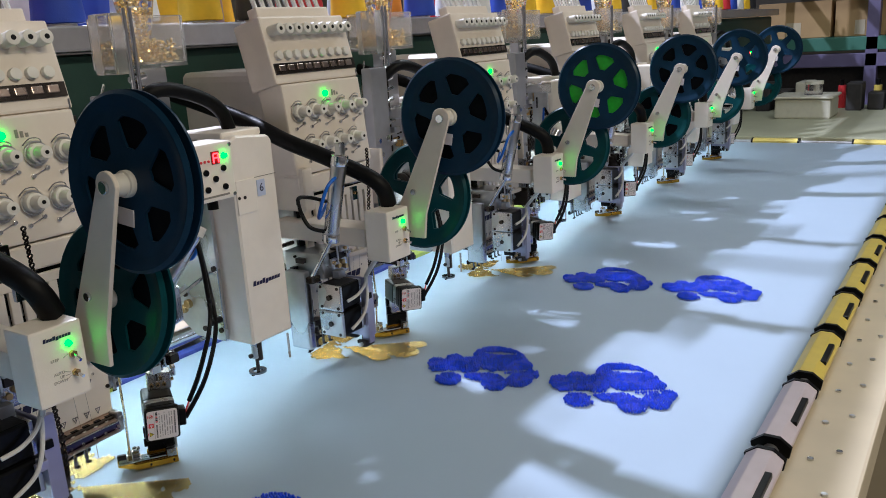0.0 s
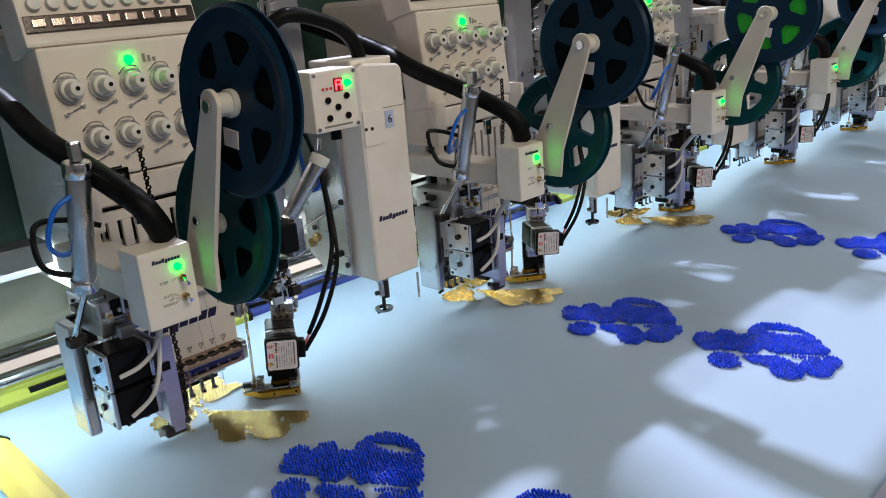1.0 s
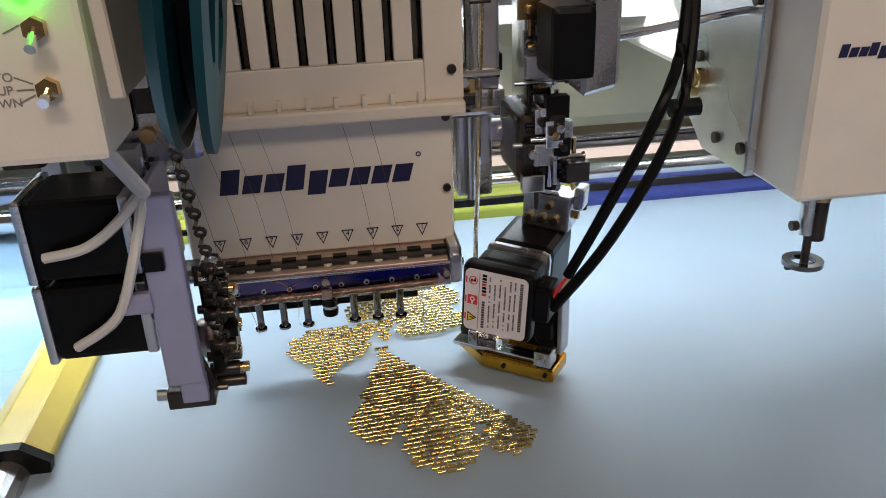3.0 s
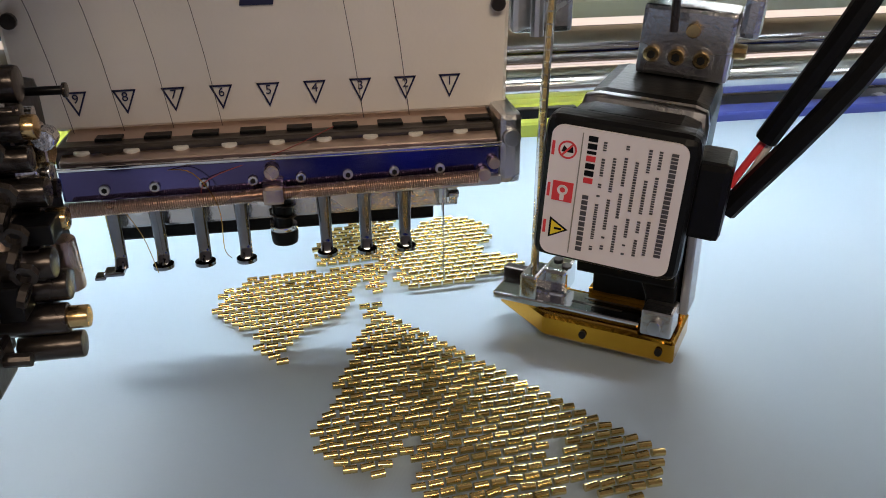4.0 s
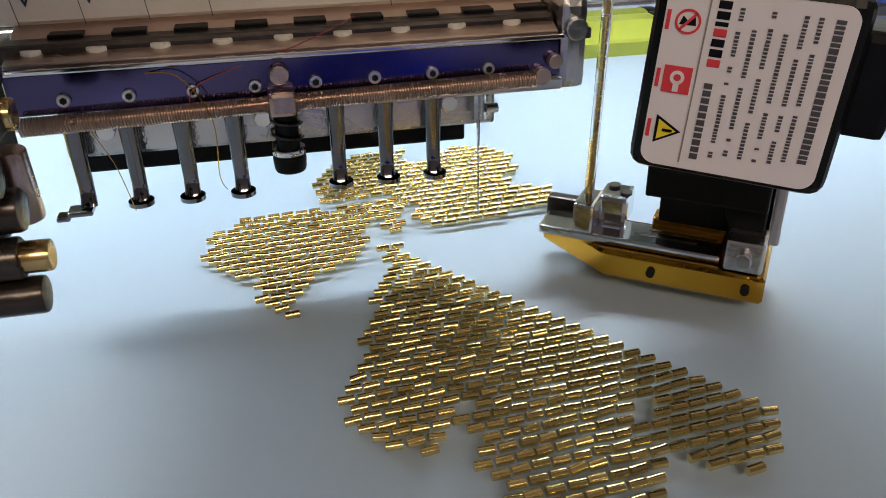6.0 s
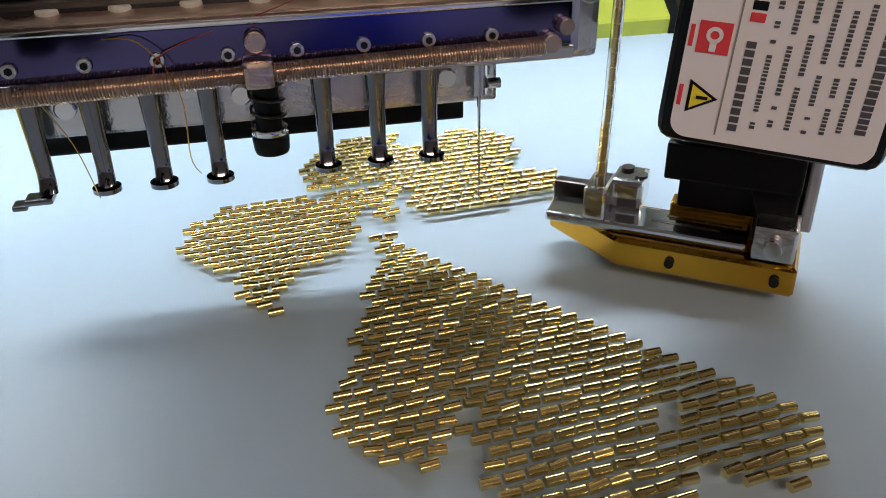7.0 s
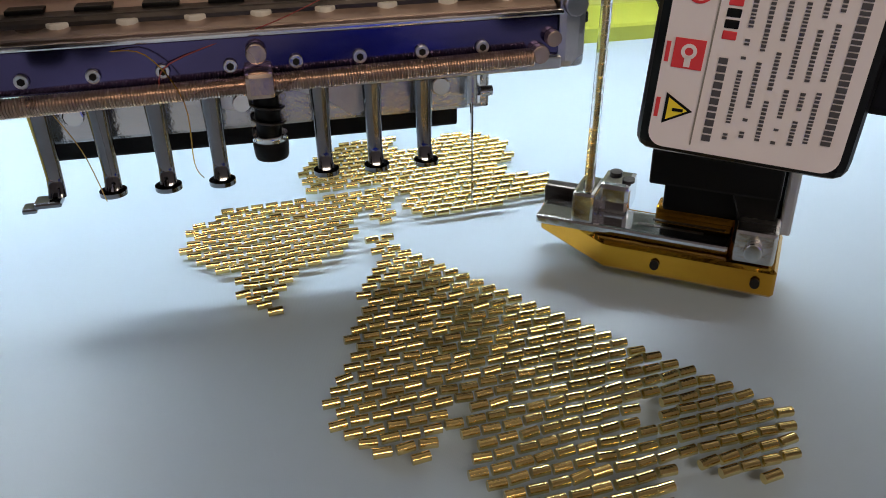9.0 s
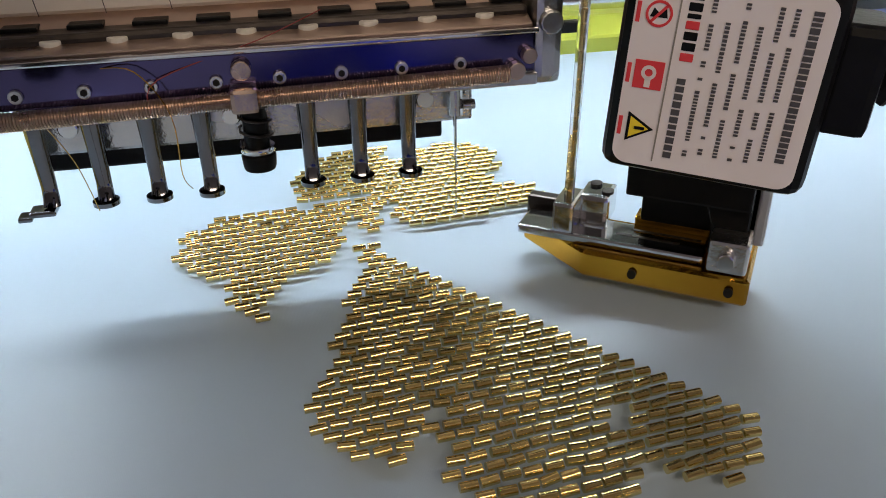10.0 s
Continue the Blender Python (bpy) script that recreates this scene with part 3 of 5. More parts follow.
        bm = B(x - 0.0036, x + 0.003, -0.0042, -0.0035, 0.077, 0.0776, 0.0001, bm)
    part("window_sills", bm, STEEL, t)
    turns, seg = 185, 8
    for dy, dz in ((0.0, 0.0),):
        line = []
        for i in range(turns * seg + 1):
            a = 2 * math.pi * i / seg
            line.append((-0.056 + 0.115 * i / (turns * seg), -0.0172 + 0.0019 * math.cos(a), 0.0628 + 0.0022 * i / (turns * seg) + 0.0019 * math.sin(a)))
        bm = bmesh.new()
        prev = None
        for i, p in enumerate(line):
            ring = [bm.verts.new((p[0] + 0.00028 * s, p[1] + 0.0003 * c * math.cos(2 * math.pi * i / seg), p[2] + 0.0003 * c * math.sin(2 * math.pi * i / seg))) for c, s in ((1, 0), (0, 1), (-1, 0), (0, -1))]
            if prev:
                for j in range(4):
                    bm.faces.new((prev[j], prev[(j + 1) % 4], ring[(j + 1) % 4], ring[j]))
            prev = ring
        part("coil_spring", bm, BRONZE, t, "long coil spring", True)
    part("spring_hook", B(-0.0035, 0.0025, -0.0198, -0.0142, 0.0612, 0.0668, 0.001), BRONZE, t)
    bm = bolt((-0.0005, -0.0145, 0.07), (0, -1, 0), 0.0022, None, 0.0025)
    bm = bolt((0.061, -0.0145, 0.0652), (0, -1, 0), 0.0021, bm, 0.0025)
    bm = bolt((0.064, -0.0145, 0.0685), (0, -1, 0), 0.0018, bm, 0.0025)
    part("hook_screws", bm, BRONZE, t)
    part("foot_plate", B(-0.058, 0.06, 0.022, 0.0255, 0.0405, 0.066, 0.001), STEEL, t)
    bm = None
    for x in (-0.047, -0.006, 0.046):
        bm = bolt((x, 0.022, 0.048), (0, -1, 0), 0.0026, bm, 0.002)
    part("plate_screws", bm, CHROME, t)
    part("foot_buffer", B(-0.058, 0.052, 0.026, 0.031, 0.0345, 0.0425, 0.001), RUBBER, t, "black rubber strip")
    part("case_floor", B(-0.06, 0.066, -0.008, 0.04, 0.064, 0.078, 0.001), GUN, t)
    part("case_end", B(0.0665, 0.0735, -0.012, 0.05, 0.06, 0.082, 0.002), STEEL, t)
    bm = bolt((0.0735, 0.004, 0.066), (1, 0, 0), 0.003, None, 0.003)
    bm = bolt((0.07, -0.012, 0.075), (0, -1, 0), 0.0028, bm, 0.002)
    part("end_screws", bm, STEEL, t)
    for k in range(1, 10):
        x = needle_x(k)
        if k == 5:
            f = part("spring_plunger", C((x, 0.012, 0.063), (x, 0.012, 0.038), 0.0032, n=20, bevel=0.0004), BLACK, t, "black sprung plunger", True)
            part("plunger_tip", C((x, 0.012, 0.0405), (x, 0.012, 0.0358), 0.0046, 0.0042, 24, None, 0.0009), RUBBER, f, "", True)
            part("plunger_collar", C((x, 0.012, 0.0425), (x, 0.012, 0.0408), 0.0045, n=24, bevel=0.0004), CHROME, f, "", True)
            wire = [(x + 0.0041 * math.cos(q * 0.7), 0.012 + 0.0041 * math.sin(q * 0.7), 0.0605 - 0.00043 * q) for q in range(42)]
            part("plunger_spring", TU(wire, 0.00042, 6, None, 1), GUN, f, "", True)
            continue
        y, z0 = 0.0165, 0.0285
        if k == 1:
            f = part("presser_foot", C((x, 0.018, 0.064), (x, 0.018, 0.044), 0.0022, n=12), STEEL, t, "raised slim needle clamp", True)
            part("needle", C((x, 0.018, 0.044), (x, 0.018, 0.013), 0.0005, 0.0003, 8), CHROME, f)
            part("clamp_screw", C((x + 0.0018, 0.0165, 0.047), (x + 0.0052, 0.0165, 0.047), 0.0014, n=12, bevel=0.0002), STEEL, f, "", True)
            continue
        f = part("presser_foot", foot_blade(x, y, z0), FOOTM, t, "dark polished presser foot", True)
        part("foot_collar", C((x, y + 0.0006, 0.0638), (x, y + 0.0006, 0.0612), 0.0046, 0.0043, 24, None, 0.0007), FOOTM, f, "", True)
        if k == 9:
            part("foot_toe", B(x - 0.0055, x + 0.001, y - 0.0035, y + 0.002, z0 - 0.0012, z0 + 0.0004, 0.0006), FOOTM, f)
            part("foot_toe_tip", B(x - 0.0085, x - 0.005, y - 0.0035, y + 0.001, z0 - 0.0022, z0 - 0.0008, 0.0005), FOOTM, f)
        else:
            part("foot_ring", RING(0.0034, 0.0014, 0.0012, 24, None, pose(x, y - 0.0014, z0 + 0.0002, 90, 0, 0)), FOOTM, f, "", True)
    # threads from the ledge to the clamp bar
    bm = None
    for k in (2, 3, 6, 7, 8, 9):
        x = needle_x(k)
        bm = TU([(x - 0.012, lean(0.157) - 0.006, 0.157), (x - 0.004, lean(0.115) - 0.0018, 0.115), (x, -0.0055, 0.0815)], 0.00013, 4, bm, 3)
    part("threads", bm, THREAD, t, "thin dark thread")
    bm = TU([(0.018, -0.008, 0.08), (0.004, -0.013, 0.0755), (-0.018, -0.0155, 0.069), (-0.02, -0.019, 0.063)], 0.00014, 5, None, 5)
    part("thread_end", bm, THREADR, t, "loose maroon thread")
    bm = TU([(-0.03, -0.014, 0.072), (-0.022, -0.017, 0.0715), (-0.016, -0.019, 0.062), (-0.017, -0.01, 0.045), (-0.0165, 0.0, 0.037)], 0.00014, 5, None, 5)
    bm = TU([(-0.046, -0.006, 0.06), (-0.043, 0.004, 0.045), (-0.041, 0.008, 0.03)], 0.00014, 5, bm, 5)
    part("thread_end", bm, GOLDA, t, "loose yellow thread")
    # right-hand post and tie rods beside the needle case
    part("post", C((0.083, 0.01, 0.1), (0.083, 0.01, 0.4), 0.0022, n=10), STEEL, t)
    bm = None
    for z in (0.15, 0.17, 0.215, 0.24):
        bm = C((0.072, 0.005, z), (0.098, 0.005, z), 0.0026, n=10, bm=bm)
    part("tie_rods", bm, CHROME, t)
    part("side_block", B(0.076, 0.096, 0.014, 0.04, 0.1, 0.16, 0.002), STEEL, t)
    part("side_block", B(0.086, 0.1, 0.012, 0.03, 0.16, 0.255, 0.002), ALU, t)
    fittings(t, 31, 14, 0.078, 0.1, -0.004, 0.02, 0.1, 0.25, 0.0045)
    fittings(t, 32, 12, 0.08, 0.1, 0.0, 0.02, 0.25, 0.42, 0.0045)
    fittings(t, 33, 18, -0.1, -0.07, -0.03, 0.03, 0.05, 0.2, 0.006, True)
    part("bed_arm", B(-0.04, 0.045, 0.07, 0.3, -0.035, -0.005, 0.006), STEEL, t)
    return t


# ---- sequin device with two reels ----
def reel_flange(r, thick, lip=0.003):
    """A six-spoked flange with rounded windows, in x and z, front at y = 0."""
    bm = bmesh.new()
    rings = (0.07, 0.2, 0.36, 0.39, 0.72, 0.77, 0.86, 0.94, 0.955, 1.0)
    rows = []
    for q, rho in enumerate(rings):
        half = math.asin(0.115 / max(rho, 0.36))
        row = []
        for s in range(6):
            a0 = s * math.pi / 3 + 0.26
            step = (math.pi / 3 - 2 * half) / 6
            for c, a in enumerate([0.0] + [half + step * k for k in range(7)]):
                rr = rho
                if q in (3, 4) and c in (1, 7):
                    rr = rho + (0.05 if q == 3 else -0.05)
                y = -lip if q in (7, 8) else 0.0
                row.append(bm.verts.new((r * rr * math.cos(a0 + a), y, r * rr * math.sin(a0 + a))))
        rows.append(row)
    n = len(rows[0])
    for q in range(len(rings) - 1):
        for i in range(n):
            if q == 3 and 1 <= i % 8 <= 6:
                continue
            bm.faces.new((rows[q][i], rows[q][(i + 1) % n], rows[q + 1][(i + 1) % n], rows[q + 1][i]))
    bmesh.ops.recalc_face_normals(bm, faces=bm.faces)
    if sum(f.normal.y for f in bm.faces) > 0:
        bmesh.ops.reverse_faces(bm, faces=bm.faces)
    bmesh.ops.solidify(bm, geom=bm.faces[:], thickness=thick)
    return bm


def sequin_device():
    t = thing("sequin_device", "sequin feeder with two dark blue reels and switch box", "sequin feeder", "sequin feeders beside the heads")
    pivot = Vector((-0.0425, -0.226, 0.3645))
    low = Vector((-0.037, -0.1745, 0.265))
    for piv, c, r, wide, m, nm, yaw, dip in ((pivot, Vector((-0.0208, -0.227, 0.3639)), 0.0718, 0.0045, REEL, "large_reel", 2.6, -0.06), (low, Vector((-0.0176, -0.1737, 0.2625)), 0.069, 0.004, REELG, "lower_reel", 3.0, -0.13)):
        n = Vector((math.cos(math.radians(yaw)), math.sin(math.radians(yaw)), dip)).normalized()
        side = n.cross(Vector((0, 0, 1))).normalized()
        up = side.cross(n)
        turn = Matrix(((-side.x, n.x, up.x, 0), (-side.y, n.y, up.y, 0), (-side.z, n.z, up.z, 0), (0, 0, 0, 1)))
        fr = part(nm, reel_flange(r, 0.0022), m, t, "dark blue plastic spoked reel" if m is REEL else "dark blue plastic spoked reel with green lamp light in its colour", True)
        fr.matrix_local = Matrix.Translation(c - n * wide) @ turn
        bf = part("rear_flange", reel_flange(r, 0.0022, 0.0), m, fr, "", True)
        bf.matrix_local = Matrix.Translation((0, wide * 1.7, 0))
        part("reel_core", C((0, 0.0024, 0), (0, wide * 1.6, 0), r * 0.3, n=24), m, fr, "", True)
        part("sequin_film" if m is REEL else "narrow_film", C((0, 0.003, 0), (0, wide * 1.5, 0), r * 0.83, n=48), FILM, fr, "dark wound sequin film", True)
        part("axle_collar", C(piv + n * 0.003, c - n * (wide + 0.001), 0.0088 if m is REEL else 0.0068, 0.0092 if m is REEL else 0.007, 20, None, 0.001), KNOB, t, "white nylon collar", True)
        part("axle_step", C(c - n * (wide + 0.005), c - n * (wide - 0.0005), 0.0108 if m is REEL else 0.0085, None, 20, None, 0.001), KNOB, t, "", True)
    n = Vector((0.997, 0.045, -0.06))
    turn = Matrix.LocRotScale(None, Euler((0, 0, math.atan2(-n.x, n.y))), None).to_4x4()
    part("reel_sticker", B(-0.011, 0.007, -0.0012, 0.0, -0.034, -0.02, 0.0003, None, Matrix.Translation(Vector((-0.0208, -0.227, 0.3639)) - n * 0.0049) @ turn @ pose(0, -0.001, 0, 0, 8, 0)), PAPER, t, "small white paper sticker")
    # arm plate seen edge-on from the front
    arm = bmesh.new()
    base = Vector((-0.06, -0.172, 0.214))
    outline = []
    for i in range(9):
        ang = math.pi * i / 8
        outline.append((pivot.y - 0.0125 * math.cos(ang), pivot.z + 0.0125 * math.sin(ang)))
    outline += [(base.y + 0.026, base.z + 0.022), (base.y + 0.026, base.z - 0.002), (base.y - 0.02, base.z - 0.002), (base.y - 0.024, base.z + 0.03)]
    yz = Matrix(((0, 1, 0, pivot.x - 0.002), (1, 0, 0, 0), (0, 0, 1, 0), (0, 0, 0, 1)))
    PRISM(outline, 0.004, arm, yz, 0.0006)
    part("reel_arm", arm, CREAM, t, "cream tapered steel arm")
    bm = bolt(pivot - Vector((0.002, 0, 0)), (-1, 0, 0), 0.0055, None, 0.003)
    bm = bolt(Vector((-0.0445, -0.18, 0.272)), (-1, 0, 0), 0.004, bm, 0.003)
    part("arm_bolts", bm, CHROME, t)
    # control box
    cb = part("control_box", B(-0.097, -0.052, -0.174, -0.138, 0.191, 0.2555, 0.0022), WHITE, t, "small cream switch box with lit green lamp")
    mark(0.024, 0.0032, Matrix.Translation((-0.0745, -0.1746, 0.2445)), NAVY, cb)
    part("indicator_lamp", C((-0.066, -0.172, 0.2385), (-0.066, -0.1775, 0.2385), 0.0028, 0.0022, 14, None, 0.0008), LEDG, cb, "lit green lamp", True)
    for z, d in ((0.2285, -0.004), (0.2125, -0.002)):
        part("switch_nut", C((-0.064, -0.174, z), (-0.064, -0.177, z), 0.0032, n=6), BRASS, cb)
        part("toggle", C((-0.064, -0.176, z), (-0.0635, -0.184, z + d), 0.0011, 0.0015, 10), CHROME, cb)
    for body, x, z in (("STEP", -0.0795, 0.2275), ("AUTO", -0.0775, 0.216), ("UP", -0.0755, 0.2125), ("DOWN", -0.0775, 0.209)):
        words(body, 0.0034, Matrix.Translation((x, -0.1743, z)) @ FRONT, GREYP, cb)
    bm = None
    for z0, z1 in ((0.2275, 0.2295), (0.216, 0.214), (0.2125, 0.2125), (0.209, 0.211)):
        bm = TU([(-0.0725, -0.1743, z0), (-0.068, -0.1743, z1)], 0.0002, 4, bm, 1)
    part("pointer_lines", bm, GREYP, cb)
    # two stacked stepper motors
    for z0 in (0.085, 0.121):
        m = part("stepper_motor", B(-0.109, -0.07, -0.1, -0.062, z0 + 0.001, z0 + 0.034, 0.003), BLACK, t, "black stepper motor")
        part("motor_flange", B(-0.1125, -0.1085, -0.101, -0.061, z0, z0 + 0.035, 0.0015), STEEL, m, "silver motor flange")
        part("motor_end", B(-0.0735, -0.069, -0.1005, -0.0615, z0 + 0.001, z0 + 0.034, 0.001), STEEL, m)
        bm = C((-0.1123, -0.081, z0 + 0.0175), (-0.115, -0.081, z0 + 0.0175), 0.0035, n=12)
        for dy in (-0.095, -0.067):
            for dz in (0.004, 0.031):
                bm = bolt((-0.1123, dy, z0 + dz), (-1, 0, 0), 0.0022, bm, 0.001)
        part("flange_screws", bm, GUN, m)
    bm = TU([(-0.063, -0.104, 0.158), (-0.072, -0.109, 0.148), (-0.086, -0.107, 0.138), (-0.103, -0.104, 0.134)], 0.0021, 8)
    bm = TU([(-0.062, -0.104, 0.157), (-0.07, -0.11, 0.13), (-0.08, -0.109, 0.108), (-0.099, -0.104, 0.094)], 0.0021, 8, bm)
    bm = TU([(-0.062, -0.104, 0.157), (-0.066, -0.12, 0.175), (-0.07, -0.14, 0.195)], 0.003, 8, bm)
    part("motor_cables", bm, CABLEW, t, "white motor cable", True)
    # bracket and gunmetal feeding head
    part("bracket", B(-0.067, -0.052, -0.106, -0.1, 0.072, 0.156, 0.001), LILAC, t, "lilac-grey bracket plate")
    part("bracket_fold", B(-0.0665, -0.0635, -0.1, -0.05, 0.072, 0.156, 0.001), LILAC, t)
    part("bracket_pad", B(-0.0665, -0.0585, -0.109, -0.106, 0.126, 0.134, 0.001), BLACK, t)
    part("bracket_tab", B(-0.078, -0.066, -0.1085, -0.1045, 0.108, 0.117, 0.001), LILAC, t)
    fh = part("feeding_head", B(-0.055, -0.046, -0.072, -0.05, 0.06, 0.108, 0.003), BLACK, t, "dark gunmetal feeding head")
    part("bronze_sleeve", C((-0.052, -0.078, 0.071), (-0.0515, -0.077, 0.086), 0.0062, 0.0056, 20, None, 0.0008), BRONZE, fh, "worn bronze sleeve", True)
    part("bronze_sleeve", C((-0.0445, -0.07, 0.088), (-0.0445, -0.07, 0.102), 0.0036, 0.0034, 16, None, 0.0006), BRONZE, fh, "worn bronze sleeve", True)
    part("bronze_sleeve", C((-0.0435, -0.068, 0.064), (-0.0435, -0.068, 0.076), 0.0034, 0.003, 16, None, 0.0006), BRONZE, fh, "worn bronze sleeve", True)
    part("lever", TU([(-0.052, -0.074, 0.112), (-0.047, -0.074, 0.108), (-0.0435, -0.073, 0.099), (-0.0455, -0.072, 0.09)], 0.0026, 10), GUN, fh, "", True)
    part("brass_nut", C((-0.042, -0.076, 0.0985), (-0.0385, -0.076, 0.0985), 0.0036, n=6, bevel=0.0005), BRASS, fh, "brass hexagon nut")
    part("shaft", C((-0.058, -0.076, 0.1065), (-0.0405, -0.076, 0.1055), 0.0016, n=12), STEEL, fh, "", True)
    part("shaft", C((-0.056, -0.074, 0.0905), (-0.0395, -0.074, 0.0895), 0.002, n=12), GUN, fh, "", True)
    random.seed(11)
    bm, bm2, bm3 = None, None, None
    for i in range(9):
        z = 0.058 + 0.0068 * i
        y = -0.08 - random.random() * 0.006
        bm = C((-0.054 + random.random() * 0.005, y, z), (-0.042 + random.random() * 0.004, y, z), 0.0022 + 0.0016 * random.random(), n=12, bm=bm, bevel=0.0006)
        bm2 = C((-0.041, y, z), (-0.0375 + 0.002 * random.random(), y, z), 0.0024, n=12, bm=bm2, bevel=0.0005) if i % 3 == 1 else bm2
        bm3 = bolt((-0.05 + 0.012 * random.random(), -0.078, z + 0.003), (0, -1, 0), 0.0022, bm3, 0.004)
    part("rollers", bm, GUN, fh, "", True)
    part("thumb_screws", bm2, BRASS, fh, "brass thumb screw", True)
    part("cap_screws", bm3, STEEL, fh)
    part("lower_slide", B(-0.063, -0.052, -0.103, -0.09, 0.061, 0.074, 0.001), LILAC, t)
    nz = part("nozzle", B(-0.07, -0.05, -0.1, -0.088, 0.0565, 0.065, 0.001), GUN, t, "dark cutter nozzle")
    part("nozzle_screw", C((-0.075, -0.094, 0.061), (-0.069, -0.094, 0.061), 0.0025, n=12), STEEL, nz)
    part("nozzle_pin", C((-0.05, -0.094, 0.062), (-0.045, -0.094, 0.0618), 0.0014, n=10), GUN, nz)
    part("cutter_arm", TU([(-0.056, -0.096, 0.082), (-0.053, -0.097, 0.074), (-0.051, -0.096, 0.064)], 0.0022, 8), GUN, nz)
    part("mount_block", B(-0.095, -0.045, -0.06, 0.01, 0.155, 0.19, 0.003), STEEL, t)
    part("mount_plate", B(-0.09, -0.05, -0.13, 0.03, 0.205, 0.23, 0.002), CREAM, t)
    bm = None
    for x, z in ((-0.058, 0.172), (-0.052, 0.164), (-0.066, 0.168)):
        bm = bolt((x, -0.06, z), (0, -1, 0), 0.0034, bm, 0.004)
    part("mount_screws", bm, BRASS, t)
    part("rear_linkage", B(-0.118, -0.106, -0.045, -0.01, 0.06, 0.17, 0.003), STEEL, t)
    fittings(t, 41, 16, -0.092, -0.05, -0.075, -0.05, 0.152, 0.2, 0.005)
    fittings(t, 42, 16, -0.058, -0.042, -0.088, -0.06, 0.056, 0.115, 0.0032, True)
    fittings(t, 43, 8, -0.06, -0.045, -0.12, -0.06, 0.2, 0.33, 0.0045)
    # bead-like drag chain
    bm = bmesh.new()
    for i in range(62):
        u = i / 61
        p = Vector((-0.052 + 0.008 * u + 0.002 * math.sin(u * 9), -0.115 + 0.022 * u, 0.325 - 0.25 * u))
        RING(0.0026, 0.0014, 0.0014, 8, bm, Matrix.Translation(p) @ pose(0, 0, 0, 20, 0, 90 * (i % 2)))
    part("chain", bm, GUN, t, "black chain")
    # film strips of sequins down from the reels
    part("air_cylinder", C((-0.105, -0.112, 0.315), (-0.11, -0.092, 0.222), 0.0098, n=24, bevel=0.001), STEEL, t, "steel air cylinder", True)
    part("cylinder_cap", C((-0.1045, -0.114, 0.326), (-0.105, -0.112, 0.313), 0.0112, n=24, bevel=0.0015), CHROME, t, "", True)
    part("cylinder_clevis", B(-0.109, -0.1, -0.12, -0.11, 0.326, 0.342, 0.002), STEEL, t)
    part("cylinder_nose", C((-0.11, -0.093, 0.226), (-0.1105, -0.091, 0.215), 0.0112, n=24, bevel=0.0015), CHROME, t, "", True)
    part("piston_rod", C((-0.1105, -0.091, 0.215), (-0.118, -0.06, 0.165), 0.003, n=12), CHROME, t, "", True)
    part("rod_end", B(-0.125, -0.108, -0.066, -0.054, 0.158, 0.167, 0.002), GUN, t)
    part("air_hose", TU([(-0.112, -0.112, 0.3), (-0.128, -0.11, 0.29), (-0.134, -0.1, 0.262), (-0.115, -0.08, 0.246), (-0.088, -0.07, 0.258)], 0.0022, 8), CABLEB, t, "blue air hose", True)
    part("control_cable", TU([(-0.112, -0.09, 0.228), (-0.136, -0.08, 0.24), (-0.13, -0.06, 0.27), (-0.1, -0.05, 0.268), (-0.075, -0.06, 0.258)], 0.0026, 8), RUBBER, t, "", True)
    hose = bmesh.new()
    TU([(-0.06, -0.15, 0.257), (-0.074, -0.145, 0.288), (-0.09, -0.087, 0.317), (-0.098, -0.02, 0.34), (-0.098, 0.045, 0.364), (-0.1, 0.13, 0.388), (-0.1, 0.222, 0.41)], 0.0105, 12, hose, 8)
    part("conduit", hose, RUBBER, t, "thick black corrugated conduit", True)
    part("strut", B(-0.075, -0.055, -0.02, 0.05, 0.24, 0.3, 0.004), CREAM, t)
    return t


